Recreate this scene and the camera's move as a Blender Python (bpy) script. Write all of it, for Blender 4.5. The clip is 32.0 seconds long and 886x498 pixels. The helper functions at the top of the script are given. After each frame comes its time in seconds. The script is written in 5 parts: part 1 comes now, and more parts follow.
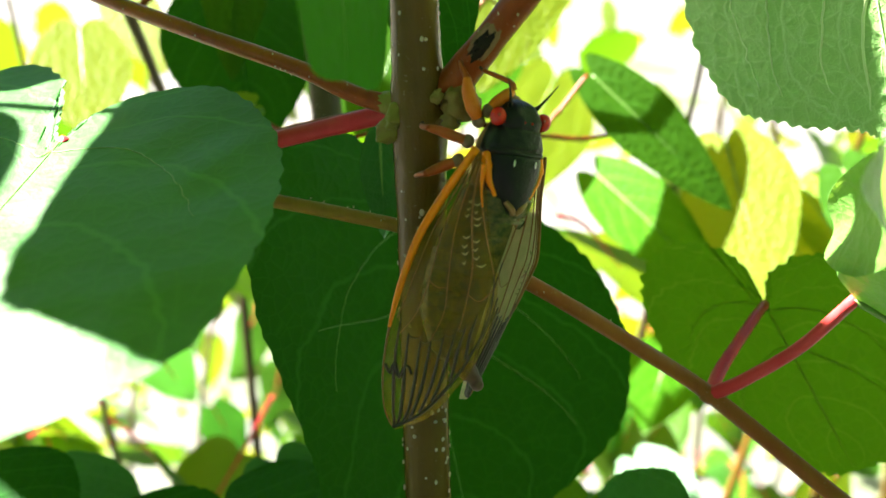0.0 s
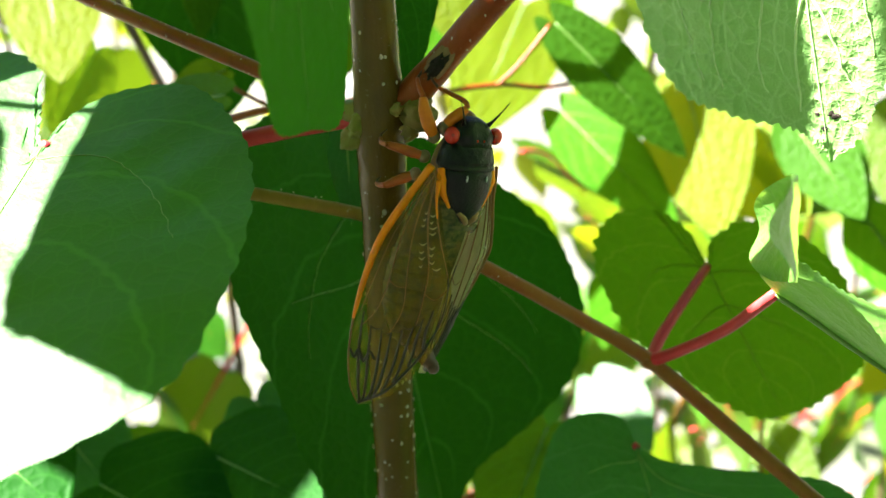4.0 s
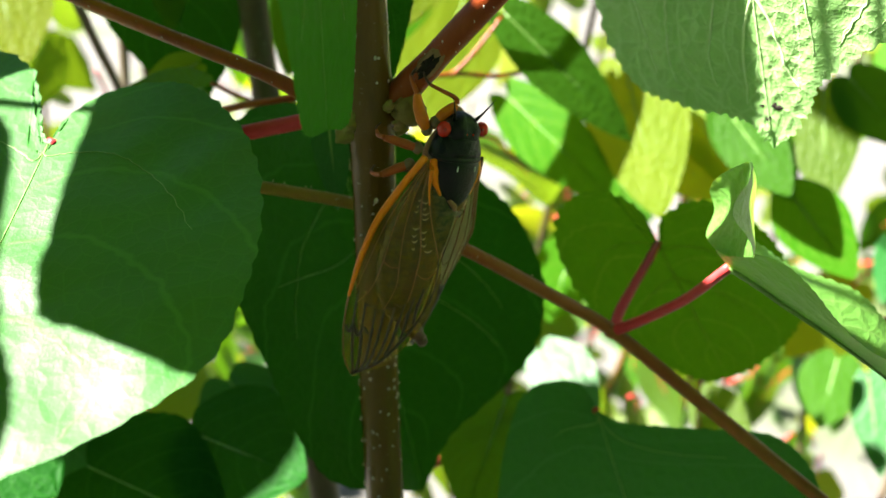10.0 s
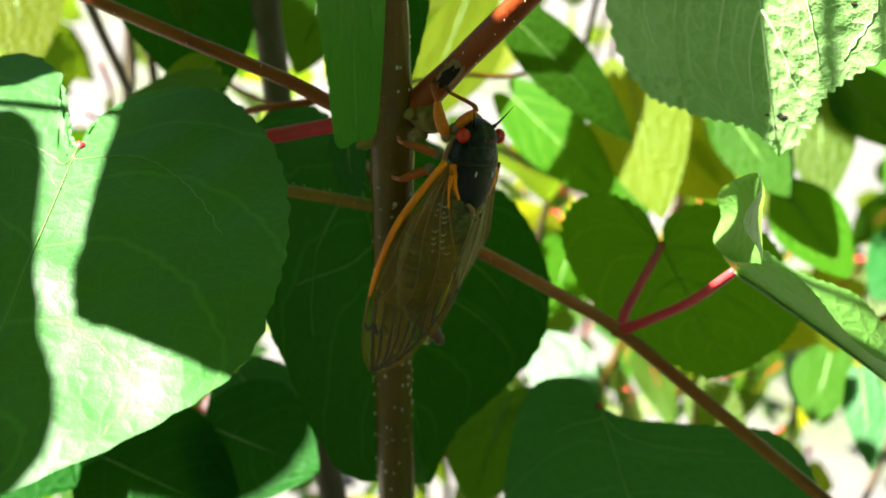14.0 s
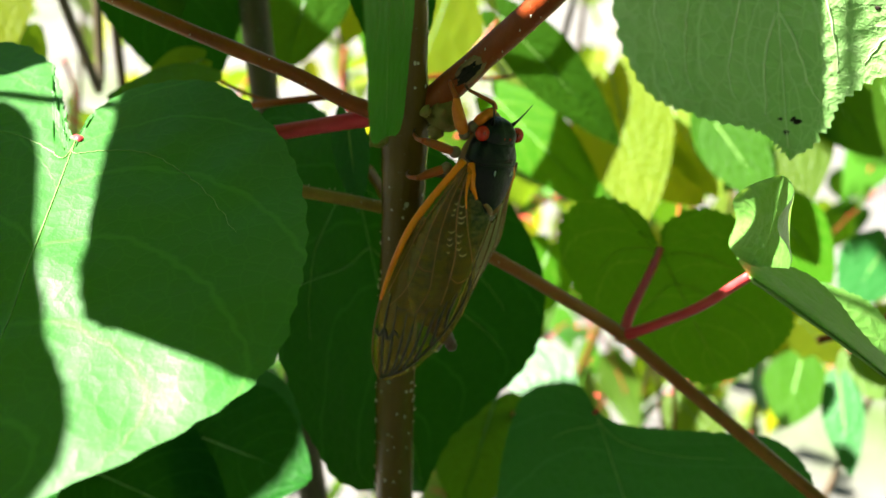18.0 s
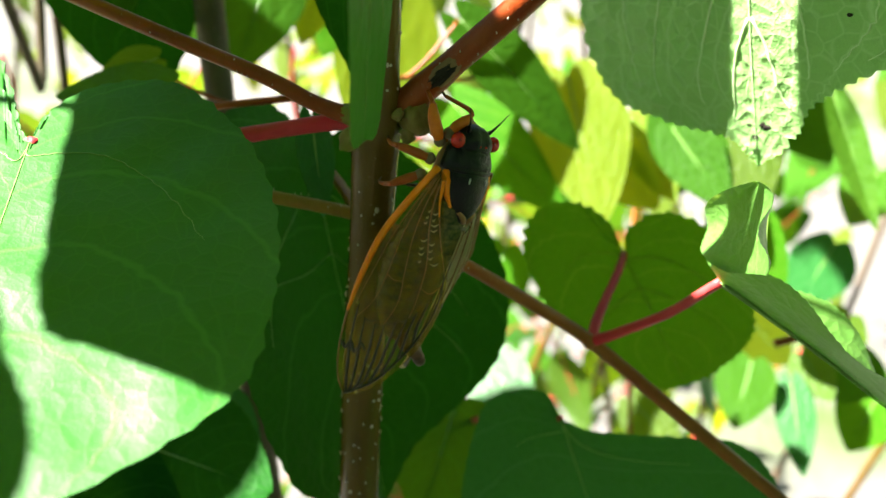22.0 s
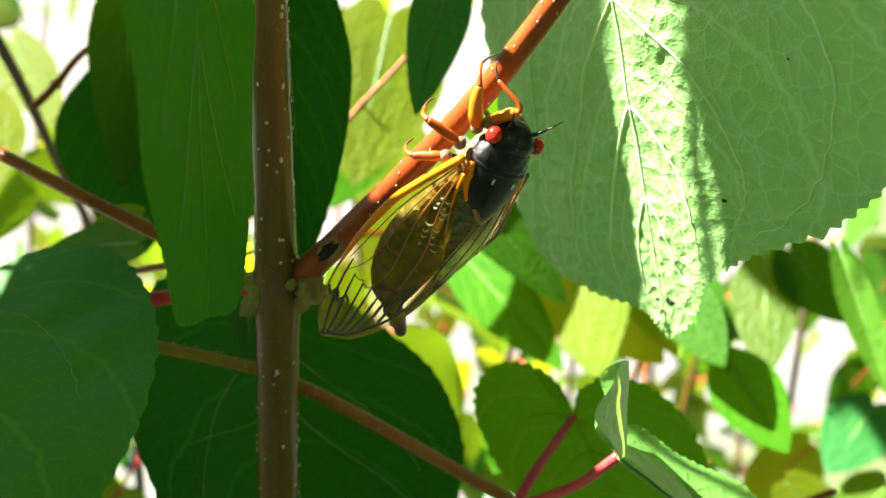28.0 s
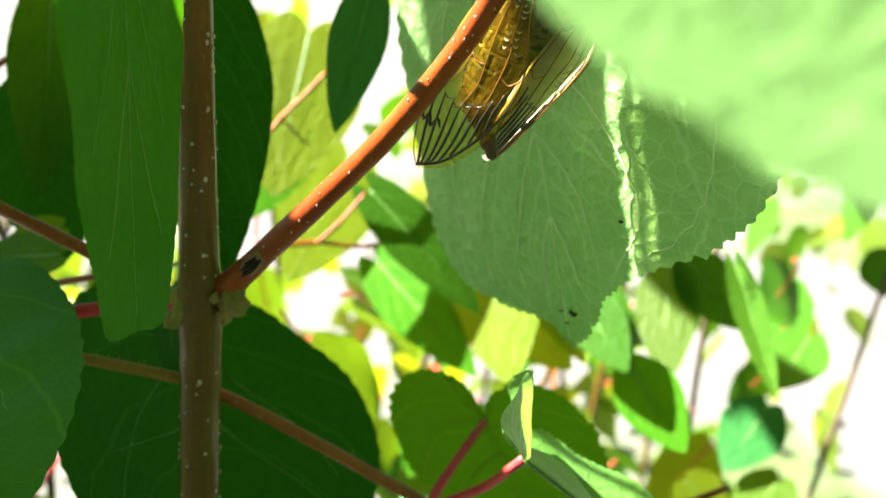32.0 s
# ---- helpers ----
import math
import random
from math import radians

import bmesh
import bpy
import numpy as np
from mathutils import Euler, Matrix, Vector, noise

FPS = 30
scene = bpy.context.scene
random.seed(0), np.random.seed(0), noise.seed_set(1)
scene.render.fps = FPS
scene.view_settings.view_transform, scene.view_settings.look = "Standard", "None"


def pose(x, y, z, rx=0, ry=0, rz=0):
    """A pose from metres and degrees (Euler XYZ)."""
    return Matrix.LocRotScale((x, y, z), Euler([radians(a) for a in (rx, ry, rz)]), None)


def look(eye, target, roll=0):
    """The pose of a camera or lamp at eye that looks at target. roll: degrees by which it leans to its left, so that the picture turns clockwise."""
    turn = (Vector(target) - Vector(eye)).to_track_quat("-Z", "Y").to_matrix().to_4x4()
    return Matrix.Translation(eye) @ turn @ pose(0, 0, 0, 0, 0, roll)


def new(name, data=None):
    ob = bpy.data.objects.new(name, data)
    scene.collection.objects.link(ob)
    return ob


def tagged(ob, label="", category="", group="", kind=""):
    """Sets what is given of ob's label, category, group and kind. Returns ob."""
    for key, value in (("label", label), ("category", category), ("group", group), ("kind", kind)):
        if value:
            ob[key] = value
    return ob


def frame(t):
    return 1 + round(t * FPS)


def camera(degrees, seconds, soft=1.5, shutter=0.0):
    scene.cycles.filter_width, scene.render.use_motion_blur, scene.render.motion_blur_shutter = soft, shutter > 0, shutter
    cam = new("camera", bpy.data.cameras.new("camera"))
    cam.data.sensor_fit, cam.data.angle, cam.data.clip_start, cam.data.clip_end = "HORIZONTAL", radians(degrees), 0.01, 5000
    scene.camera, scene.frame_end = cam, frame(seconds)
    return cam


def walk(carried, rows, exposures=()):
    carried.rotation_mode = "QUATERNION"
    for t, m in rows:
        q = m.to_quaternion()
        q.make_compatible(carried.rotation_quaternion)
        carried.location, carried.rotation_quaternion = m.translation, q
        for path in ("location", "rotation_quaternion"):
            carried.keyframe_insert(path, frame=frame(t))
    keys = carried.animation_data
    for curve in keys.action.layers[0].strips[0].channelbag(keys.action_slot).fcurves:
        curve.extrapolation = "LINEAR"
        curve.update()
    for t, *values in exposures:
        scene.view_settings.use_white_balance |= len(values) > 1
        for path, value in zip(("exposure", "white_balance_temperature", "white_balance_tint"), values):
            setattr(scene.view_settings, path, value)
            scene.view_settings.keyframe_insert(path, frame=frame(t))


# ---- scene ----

# camera: carried close to the insect
PATH = [
    (0.0, 0.00043, -0.00011, 1.19952, 70.97, 0.00, -0.01),
    (0.5, 0.00090, -0.00494, 1.20530, 68.55, -0.03, 0.14),
    (1.0, -0.00191, -0.00470, 1.20891, 67.23, -0.45, 1.01),
    (1.5, -0.00038, -0.00575, 1.21215, 67.83, -0.64, 1.30),
    (2.0, 0.00311, -0.00410, 1.21481, 65.63, -0.99, 0.55),
    (2.5, 0.00517, -0.00410, 1.21635, 64.62, -0.47, 0.68),
    (3.0, 0.00286, -0.00427, 1.21553, 64.40, -0.83, 0.07),
    (3.5, 0.00316, -0.00293, 1.21684, 63.56, -0.37, -0.74),
    (5.5, -0.00034, -0.00668, 1.21322, 63.61, -0.30, -2.30),
    (6.0, 0.00111, -0.00678, 1.21525, 63.97, -0.14, -2.53),
    (6.5, -0.00004, -0.00898, 1.21387, 64.72, -0.76, -2.60),
    (7.0, -0.00129, -0.00952, 1.21700, 64.21, -0.77, -3.25),
    (7.5, -0.00190, -0.01028, 1.21784, 63.79, -0.51, -3.69),
    (8.0, -0.00373, -0.01012, 1.21908, 63.85, -0.49, -3.90),
    (8.5, -0.00403, -0.01093, 1.22005, 63.75, -0.56, -4.11),
    (9.0, -0.00373, -0.01117, 1.22130, 63.26, -0.77, -4.89),
    (9.5, -0.00596, -0.01178, 1.22062, 62.61, -1.11, -5.49),
    (10.0, -0.00659, -0.01179, 1.22150, 62.31, -1.23, -6.20),
    (10.5, -0.00606, -0.01174, 1.22453, 61.98, -1.24, -6.74),
    (11.0, -0.00706, -0.01164, 1.22413, 61.10, -1.37, -6.93),
    (11.5, -0.00690, -0.01281, 1.22707, 61.28, -1.31, -6.75),
    (12.0, -0.00787, -0.01398, 1.22835, 61.39, -1.05, -6.48),
    (12.5, -0.00791, -0.01464, 1.22726, 61.38, -1.55, -6.27),
    (13.0, -0.00857, -0.01473, 1.22489, 61.99, -1.52, -6.26),
    (13.5, -0.00921, -0.01479, 1.22548, 61.79, -1.67, -6.37),
    (14.0, -0.01063, -0.01432, 1.22508, 61.66, -1.91, -6.53),
    (14.5, -0.01219, -0.01385, 1.22505, 62.17, -2.14, -6.85),
    (16.5, -0.01508, -0.01255, 1.22388, 61.97, -3.32, -7.62),
    (17.0, -0.01437, -0.01184, 1.22525, 62.23, -3.55, -7.86),
    (17.5, -0.01551, -0.01236, 1.22450, 62.06, -3.80, -8.41),
    (18.0, -0.01886, -0.01014, 1.22244, 62.14, -3.80, -9.11),
    (18.5, -0.02106, -0.00879, 1.22173, 62.65, -3.82, -9.31),
    (19.0, -0.02100, -0.00738, 1.22161, 62.71, -4.16, -10.04),
    (19.5, -0.02127, -0.00721, 1.21836, 62.74, -4.65, -10.20),
    (20.0, -0.02221, -0.00687, 1.21765, 63.77, -4.94, -10.40),
    (20.5, -0.02223, -0.00596, 1.21895, 63.43, -5.17, -11.03),
    (21.0, -0.02261, -0.00666, 1.22024, 62.78, -5.45, -11.86),
    (21.5, -0.02201, -0.00527, 1.22204, 62.54, -5.39, -12.07),
    (22.0, -0.02218, -0.00656, 1.22141, 62.46, -5.37, -12.31),
    (22.5, -0.02105, -0.00618, 1.22245, 62.59, -4.82, -12.60),
    (23.0, -0.01988, -0.00735, 1.22286, 63.00, -4.61, -12.43),
    (23.5, -0.02181, -0.00863, 1.22082, 62.84, -4.70, -11.79),
    (24.0, -0.02148, -0.00933, 1.21901, 63.26, -4.68, -10.90),
    (24.5, -0.02164, -0.01063, 1.21843, 64.01, -4.76, -9.88),
    (26.5, -0.00933, -0.01383, 1.21912, 67.20, -4.56, -6.07),
    (27.0, -0.00520, -0.01208, 1.22492, 67.99, -5.78, -6.40),
    (27.5, 0.00257, -0.01165, 1.22754, 67.83, -5.45, -5.32),
    (28.0, 0.00621, -0.01402, 1.23139, 69.54, -4.15, -5.05),
    (28.5, 0.00605, -0.01045, 1.23603, 66.13, -4.29, -6.04),
    (29.0, 0.00693, -0.01193, 1.24038, 64.56, -4.57, -5.05),
    (29.5, 0.00783, -0.01437, 1.24082, 64.00, -5.20, -5.68),
    (30.0, 0.00387, -0.01372, 1.23600, 64.64, -4.14, -7.08),
    (30.5, -0.00003, -0.01231, 1.23311, 64.02, -2.87, -6.57),
    (31.0, 0.00258, -0.01126, 1.23531, 65.60, -3.86, -7.89),
    (31.5, 0.00431, -0.01440, 1.23424, 68.74, -5.87, -9.09),
    (32.0, 0.00524, -0.02056, 1.23564, 70.19, -6.14, -9.69),
]

cam = camera(50.37, 32.0)

# world, sun and exposure
SUN_TO = Vector((-0.66, 0.20, 0.72)).normalized()
world = bpy.data.worlds.new("sky")
scene.world = world
world.use_nodes = True
wn = world.node_tree.nodes
sky = wn.new("ShaderNodeTexSky")
sky.sky_type = 'NISHITA'
sky.sun_disc = False
sky.dust_density = 0.2
sky.sun_elevation = math.asin(SUN_TO.z)
sky.sun_rotation = math.atan2(SUN_TO.x, SUN_TO.y)
world.node_tree.links.new(sky.outputs[0], wn["Background"].inputs[0])
wn["Background"].inputs[1].default_value = 0.014
sun_data = bpy.data.lights.new("sun", 'SUN')
sun_data.energy, sun_data.angle, sun_data.color = 5.0, radians(0.6), (1.0, 0.96, 0.88)
sun = new("sun", sun_data)
sun.matrix_world = look(SUN_TO * 5, (0, 0, 0))

cam.data.dof.use_dof = True
cam.data.dof.focus_distance = 0.111
cam.data.dof.aperture_fstop = 24.0
walk(cam, [(r[0], pose(*r[1:])) for r in PATH], exposures=[(0.0, 3.55, 6700, 10), (7.0, 3.5, 6700, 10), (9.0, 3.1, 6700, 10), (12.0, 2.9, 6700, 10), (20.0, 3.0, 6700, 10), (24.0, 3.1, 6700, 10), (28.0, 3.1, 6700, 10), (32.0, 3.2, 6700, 10)])


# ---- materials ----
class Nodes:
    """A short way to write a node material."""

    def __init__(self, name):
        self.mat = bpy.data.materials.new(name)
        self.mat.use_nodes = True
        self.tree = self.mat.node_tree
        self.tree.nodes.clear()

    def add(self, kind, ins=(), **props):
        n = self.tree.nodes.new(kind)
        for key, value in props.items():
            if key == "operation":
                n.operation = value
            elif key == "feature":
                n.feature = value
            elif key == "blend":
                n.blend_type = value
            elif key == "clamp":
                n.use_clamp = value
            elif key == "wave":
                n.wave_type = value
        for key, value in dict(ins).items():
            sock = n.inputs[key]
            if hasattr(value, "is_output"):
                self.tree.links.new(value, sock)
            else:
                sock.default_value = value
        return n

    def math(self, op, a, b=0.0, clamp=False):
        return self.add("ShaderNodeMath", {0: a, 1: b}, operation=op, clamp=clamp).outputs[0]

    def mix(self, f, a, b):
        n = self.tree.nodes.new("ShaderNodeMixRGB")
        for k, value in enumerate((f, a, b)):
            if hasattr(value, "is_output"):
                self.tree.links.new(value, n.inputs[k])
            else:
                n.inputs[k].default_value = value if k == 0 else (*value, 1)
        return n.outputs[0]

    def noise(self, scale, detail=4.0, rough=0.55, at=None, stretch=None):
        if at is None:
            at = self.add("ShaderNodeTexCoord").outputs["Object"]
        if stretch:
            m = self.add("ShaderNodeMapping", {0: at})
            m.inputs["Scale"].default_value = stretch
            at = m.outputs[0]
        return self.add("ShaderNodeTexNoise", {"Vector": at, "Scale": scale, "Detail": detail, "Roughness": rough}).outputs[0]

    def ramp(self, value, lo, hi):
        n = self.add("ShaderNodeMapRange", {0: value, 1: lo, 2: hi})
        return n.outputs[0]

    def bump(self, height, strength, dist, normal=None):
        n = self.add("ShaderNodeBump", {"Height": height, "Strength": strength, "Distance": dist})
        if normal is not None:
            self.tree.links.new(normal, n.inputs["Normal"])
        return n.outputs[0]

    def surface(self, color, rough=0.5, metal=0.0, normal=None, spec=0.5, coat=0.0):
        p = self.add("ShaderNodeBsdfPrincipled", {"Roughness": rough, "Metallic": metal, "Specular IOR Level": spec, "Coat Weight": coat})
        if hasattr(color, "is_output"):
            self.tree.links.new(color, p.inputs["Base Color"])
        else:
            p.inputs["Base Color"].default_value = (*color, 1)
        if normal is not None:
            self.tree.links.new(normal, p.inputs["Normal"])
        return p.outputs[0]

    def done(self, shader):
        out = self.add("ShaderNodeOutputMaterial")
        self.tree.links.new(shader, out.inputs[0])
        return self.mat


def leaf_material(name, face, face2, glow, share, rough=0.42, vein=(0.16, 0.26, 0.05), vein_amount=0.5, relief=0.5, net=330.0, spread=0.0, spec=0.45, fine_net=0.35):
    """A leaf blade: green skin with paler veins, letting part of the light through."""
    n = Nodes(name)
    obj = n.add("ShaderNodeTexCoord").outputs["Object"]
    uv = n.add("ShaderNodeUVMap").outputs[0]
    sep = n.add("ShaderNodeSeparateXYZ", {0: uv})
    u, v = sep.outputs[0], sep.outputs[1]
    a = n.math("ABSOLUTE", n.math("MULTIPLY", n.math("SUBTRACT", v, 0.5), 2.0))
    wob = n.math("MULTIPLY", n.math("SUBTRACT", n.noise(180, 3, at=obj), 0.5), 0.05)
    lean = n.math("MULTIPLY", n.math("POWER", a, 1.35), 0.42)
    s = n.math("ADD", n.math("SUBTRACT", u, lean), wob)
    cell = n.math("FRACT", n.math("MULTIPLY", n.math("ADD", s, 0.5), 5.5))
    side = n.math("ABSOLUTE", n.math("SUBTRACT", cell, 0.5))
    lateral = n.ramp(side, 0.45, 0.49)
    middle = n.ramp(a, 0.022, 0.006)
    vor = n.add("ShaderNodeTexVoronoi", {"Vector": obj, "Scale": net, "Randomness": 0.9}, feature='DISTANCE_TO_EDGE').outputs[0]
    small = n.ramp(vor, 0.07, 0.0)
    vor2 = n.add("ShaderNodeTexVoronoi", {"Vector": obj, "Scale": net * 4.0}, feature='DISTANCE_TO_EDGE').outputs[0]
    veins = n.math("MAXIMUM", n.math("MAXIMUM", lateral, middle), n.math("MULTIPLY", small, fine_net))
    big = n.ramp(n.noise(55, 3, at=obj), 0.3, 0.7)
    fine = n.ramp(n.noise(900, 4, at=obj), 0.25, 0.75)
    tint = n.mix(big, face, face2)
    tint = n.mix(n.math("MULTIPLY", fine, 0.25), tint, [c * 0.55 for c in face])
    tint = n.mix(n.math("MULTIPLY", veins, vein_amount), tint, vein)
    blot = n.ramp(n.noise(260, 5, 0.7, at=obj), 0.68, 0.76)
    tint = n.mix(n.math("MULTIPLY", blot, 0.25), tint, (0.16, 0.12, 0.04))
    if spread:
        rnd = n.add("ShaderNodeObjectInfo").outputs["Random"]
        hsv = n.add("ShaderNodeHueSaturation", {"Hue": n.math("ADD", 0.5 - spread * 0.06, n.math("MULTIPLY", rnd, spread * 0.1)),
                                                "Value": n.math("ADD", 1.0 - spread * 0.5, n.math("MULTIPLY", rnd, spread)), "Color": tint})
        tint = hsv.outputs[0]
    h = n.math("ADD", n.math("MULTIPLY", n.math("MAXIMUM", n.math("MAXIMUM", lateral, middle), n.ramp(vor, 0.28, 0.0)), 1.0), n.math("MULTIPLY", n.ramp(vor2, 0.2, 0.0), 0.25))
    normal = n.bump(h, relief, 0.0004)
    skin = n.surface(tint, rough, 0.0, normal, spec)
    through_tint = n.mix(n.math("MULTIPLY", veins, 0.5), glow, [c * 0.75 for c in glow])
    thin = n.add("ShaderNodeBsdfTranslucent", {"Normal": normal})
    n.tree.links.new(through_tint, thin.inputs[0])
    m = n.add("ShaderNodeMixShader", {0: share, 1: skin, 2: thin.outputs[0]})
    return n.done(m.outputs[0])


LEAF_TOP = leaf_material("leaf_top", (0.022, 0.085, 0.004), (0.032, 0.105, 0.006), (0.14, 0.34, 0.006), 0.25, 0.45, (0.06, 0.20, 0.02), 0.6, 0.25, 420, spec=0.10)
LEAF_GLOSS = leaf_material("leaf_gloss", (0.007, 0.120, 0.002), (0.010, 0.140, 0.003), (0.12, 0.42, 0.01), 0.14, 0.50, (0.06, 0.27, 0.02), 0.5, 0.10, 420, spec=0.45)
LEAF_HANG = leaf_material("leaf_hanging", (0.012, 0.135, 0.003), (0.018, 0.155, 0.005), (0.10, 0.34, 0.006), 0.18, 0.5, (0.06, 0.22, 0.02), 0.16, 0.12, 420, spec=0.06)
LEAF_CURL = leaf_material("leaf_curled", (0.11, 0.30, 0.05), (0.14, 0.34, 0.07), (0.34, 0.62, 0.06), 0.35, 0.38, (0.26, 0.44, 0.12), 0.5, 0.3, 420, spec=0.5)
# pale copy of the leaf green, with sunlight put into the colour
LEAF_NEAR_LIT = leaf_material("leaf_near_lit", (0.22, 0.46, 0.13), (0.26, 0.50, 0.16), (0.50, 0.85, 0.30), 0.5, 0.5, (0.3, 0.5, 0.2), 0.4, 0.3, 330, spec=0.2)
# darkened copy of the leaf green, with shade put into the colour
LEAF_SHADE = leaf_material("leaf_shade", (0.004, 0.062, 0.004), (0.007, 0.078, 0.006), (0.04, 0.20, 0.005), 0.2, 0.5, (0.03, 0.15, 0.02), 0.65, 0.2, 420, spec=0.05)
LEAF_MID = leaf_material("leaf_mid", (0.024, 0.125, 0.004), (0.034, 0.150, 0.006), (0.20, 0.48, 0.008), 0.32, 0.5, (0.15, 0.28, 0.03), 0.65, 0.2, 420, spec=0.05)
LEAF_UNDER = leaf_material("leaf_under", (0.25, 0.52, 0.15), (0.31, 0.58, 0.20), (0.28, 0.60, 0.09), 0.24, 0.48, (0.46, 0.72, 0.32), 0.8, 0.45, 330, spec=0.85, fine_net=0.7)
LEAF_FRESH = leaf_material("leaf_fresh", (0.040, 0.125, 0.008), (0.060, 0.15, 0.011), (0.22, 0.36, 0.010), 0.40, 0.45, (0.14, 0.27, 0.035), 0.5, 0.4, 400, 0.6, spec=0.25)
# brighter, yellower copy of the leaf green: backlight put into the colour
LEAF_BACKLIT = leaf_material("leaf_backlit", (0.11, 0.20, 0.008), (0.16, 0.24, 0.012), (0.42, 0.47, 0.010), 0.5, 0.5, (0.22, 0.28, 0.035), 0.5, 0.4, 400, 0.35, spec=0.2)
LEAF_BLUE = leaf_material("leaf_blue", (0.014, 0.110, 0.020), (0.020, 0.130, 0.026), (0.08, 0.34, 0.025), 0.18, 0.42, (0.08, 0.22, 0.08), 0.4, 0.25, 420, spec=0.35)


def stalk_material(name, low, high, streak, rough=0.38, dots=0.0):
    n = Nodes(name)
    obj = n.add("ShaderNodeTexCoord").outputs["Object"]
    big = n.ramp(n.noise(90, 4, at=obj), 0.35, 0.65)
    fibre = n.ramp(n.noise(500, 5, 0.65, at=obj, stretch=(1, 1, 0.09)), 0.3, 0.7)
    tint = n.mix(big, low, high)
    tint = n.mix(n.math("MULTIPLY", fibre, 0.35), tint, streak)
    speck = n.ramp(n.noise(1500, 3, at=obj), 0.66, 0.75)
    tint = n.mix(n.math("MULTIPLY", speck, dots), tint, (0.42, 0.34, 0.24))
    normal = n.bump(n.math("ADD", fibre, n.noise(2500, 3, at=obj)), 0.3, 0.0002)
    return n.done(n.surface(tint, rough, 0, normal, 0.24))


BARK = stalk_material("bark", (0.120, 0.070, 0.011), (0.155, 0.086, 0.015), (0.055, 0.030, 0.006), 0.26, 0.3)
BARK_GREY = stalk_material("bark_grey", (0.11, 0.075, 0.045), (0.15, 0.105, 0.065), (0.06, 0.045, 0.03), 0.6, 0.4)
BARK_DARK = stalk_material("bark_dark", (0.05, 0.04, 0.02), (0.08, 0.06, 0.03), (0.03, 0.02, 0.01), 0.6, 0.2)
SHOOT = stalk_material("red_shoot", (0.25, 0.042, 0.009), (0.35, 0.080, 0.014), (0.11, 0.018, 0.006), 0.30, 0.4)
PETIOLE = stalk_material("pink_petiole", (0.62, 0.035, 0.05), (0.70, 0.08, 0.08), (0.48, 0.02, 0.03), 0.35, 0.0)
TWIG = stalk_material("twig_skin", (0.30, 0.085, 0.016), (0.32, 0.135, 0.024), (0.17, 0.036, 0.01), 0.38, 0.3)
TWIG_OLIVE = stalk_material("twig_olive", (0.30, 0.165, 0.025), (0.34, 0.205, 0.035), (0.10, 0.05, 0.012), 0.38, 0.3)
LENTICEL = stalk_material("lenticel", (0.52, 0.45, 0.34), (0.62, 0.55, 0.42), (0.36, 0.28, 0.2), 0.7)
SCAR = stalk_material("scar", (0.012, 0.010, 0.008), (0.03, 0.02, 0.012), (0.008, 0.006, 0.005), 0.8)
SCAR_RIM = stalk_material("scar_rim", (0.26, 0.15, 0.07), (0.36, 0.22, 0.11), (0.06, 0.03, 0.02), 0.7)
BUD = stalk_material("bud", (0.20, 0.23, 0.025), (0.26, 0.19, 0.05), (0.07, 0.04, 0.012), 0.5, 0.4)


def plain(name, a, b, scale, rough=0.5, bump=0.2, metal=0.0, coat=0.0, dist=0.0002, spec=0.5):
    n = Nodes(name)
    k = n.noise(scale, 5, 0.6)
    tint = n.mix(n.ramp(k, 0.3, 0.7), a, b)
    return n.done(n.surface(tint, rough, metal, n.bump(n.noise(scale * 3, 4), bump, dist), spec, coat))


# ---- shapes ----
MM = 0.001


def part(name, bm, material, parent=None, label="", smooth=True):
    """Links a bmesh as one mesh object under a thing or a part."""
    me = bpy.data.meshes.new(name)
    bm.to_mesh(me)
    bm.free()
    me.materials.append(material)
    if smooth:
        me.polygons.foreach_set("use_smooth", [True] * len(me.polygons))
    ob = new(name, me)
    if parent:
        ob.parent = parent
    if label:
        ob["label"] = label
    return ob


def thing(name, at, label, category, group="", kind=""):
    ob = new(name)
    ob.empty_display_size = 0.005
    ob.location = at
    return tagged(ob, label, category, group, kind)


def spline(points, steps):
    """A smooth line through the points."""
    pts = [Vector(p) for p in points]
    pts = [pts[0] * 2 - pts[1], *pts, pts[-1] * 2 - pts[-2]]
    out = []
    for i in range(1, len(pts) - 2):
        p0, p1, p2, p3 = pts[i - 1:i + 3]
        for k in range(steps):
            t = k / steps
            out.append(0.5 * (2 * p1 + (p2 - p0) * t + (2 * p0 - 5 * p1 + 4 * p2 - p3) * t * t + (3 * p1 - p0 - 3 * p2 + p3) * t ** 3))
    return out + [pts[-2]]


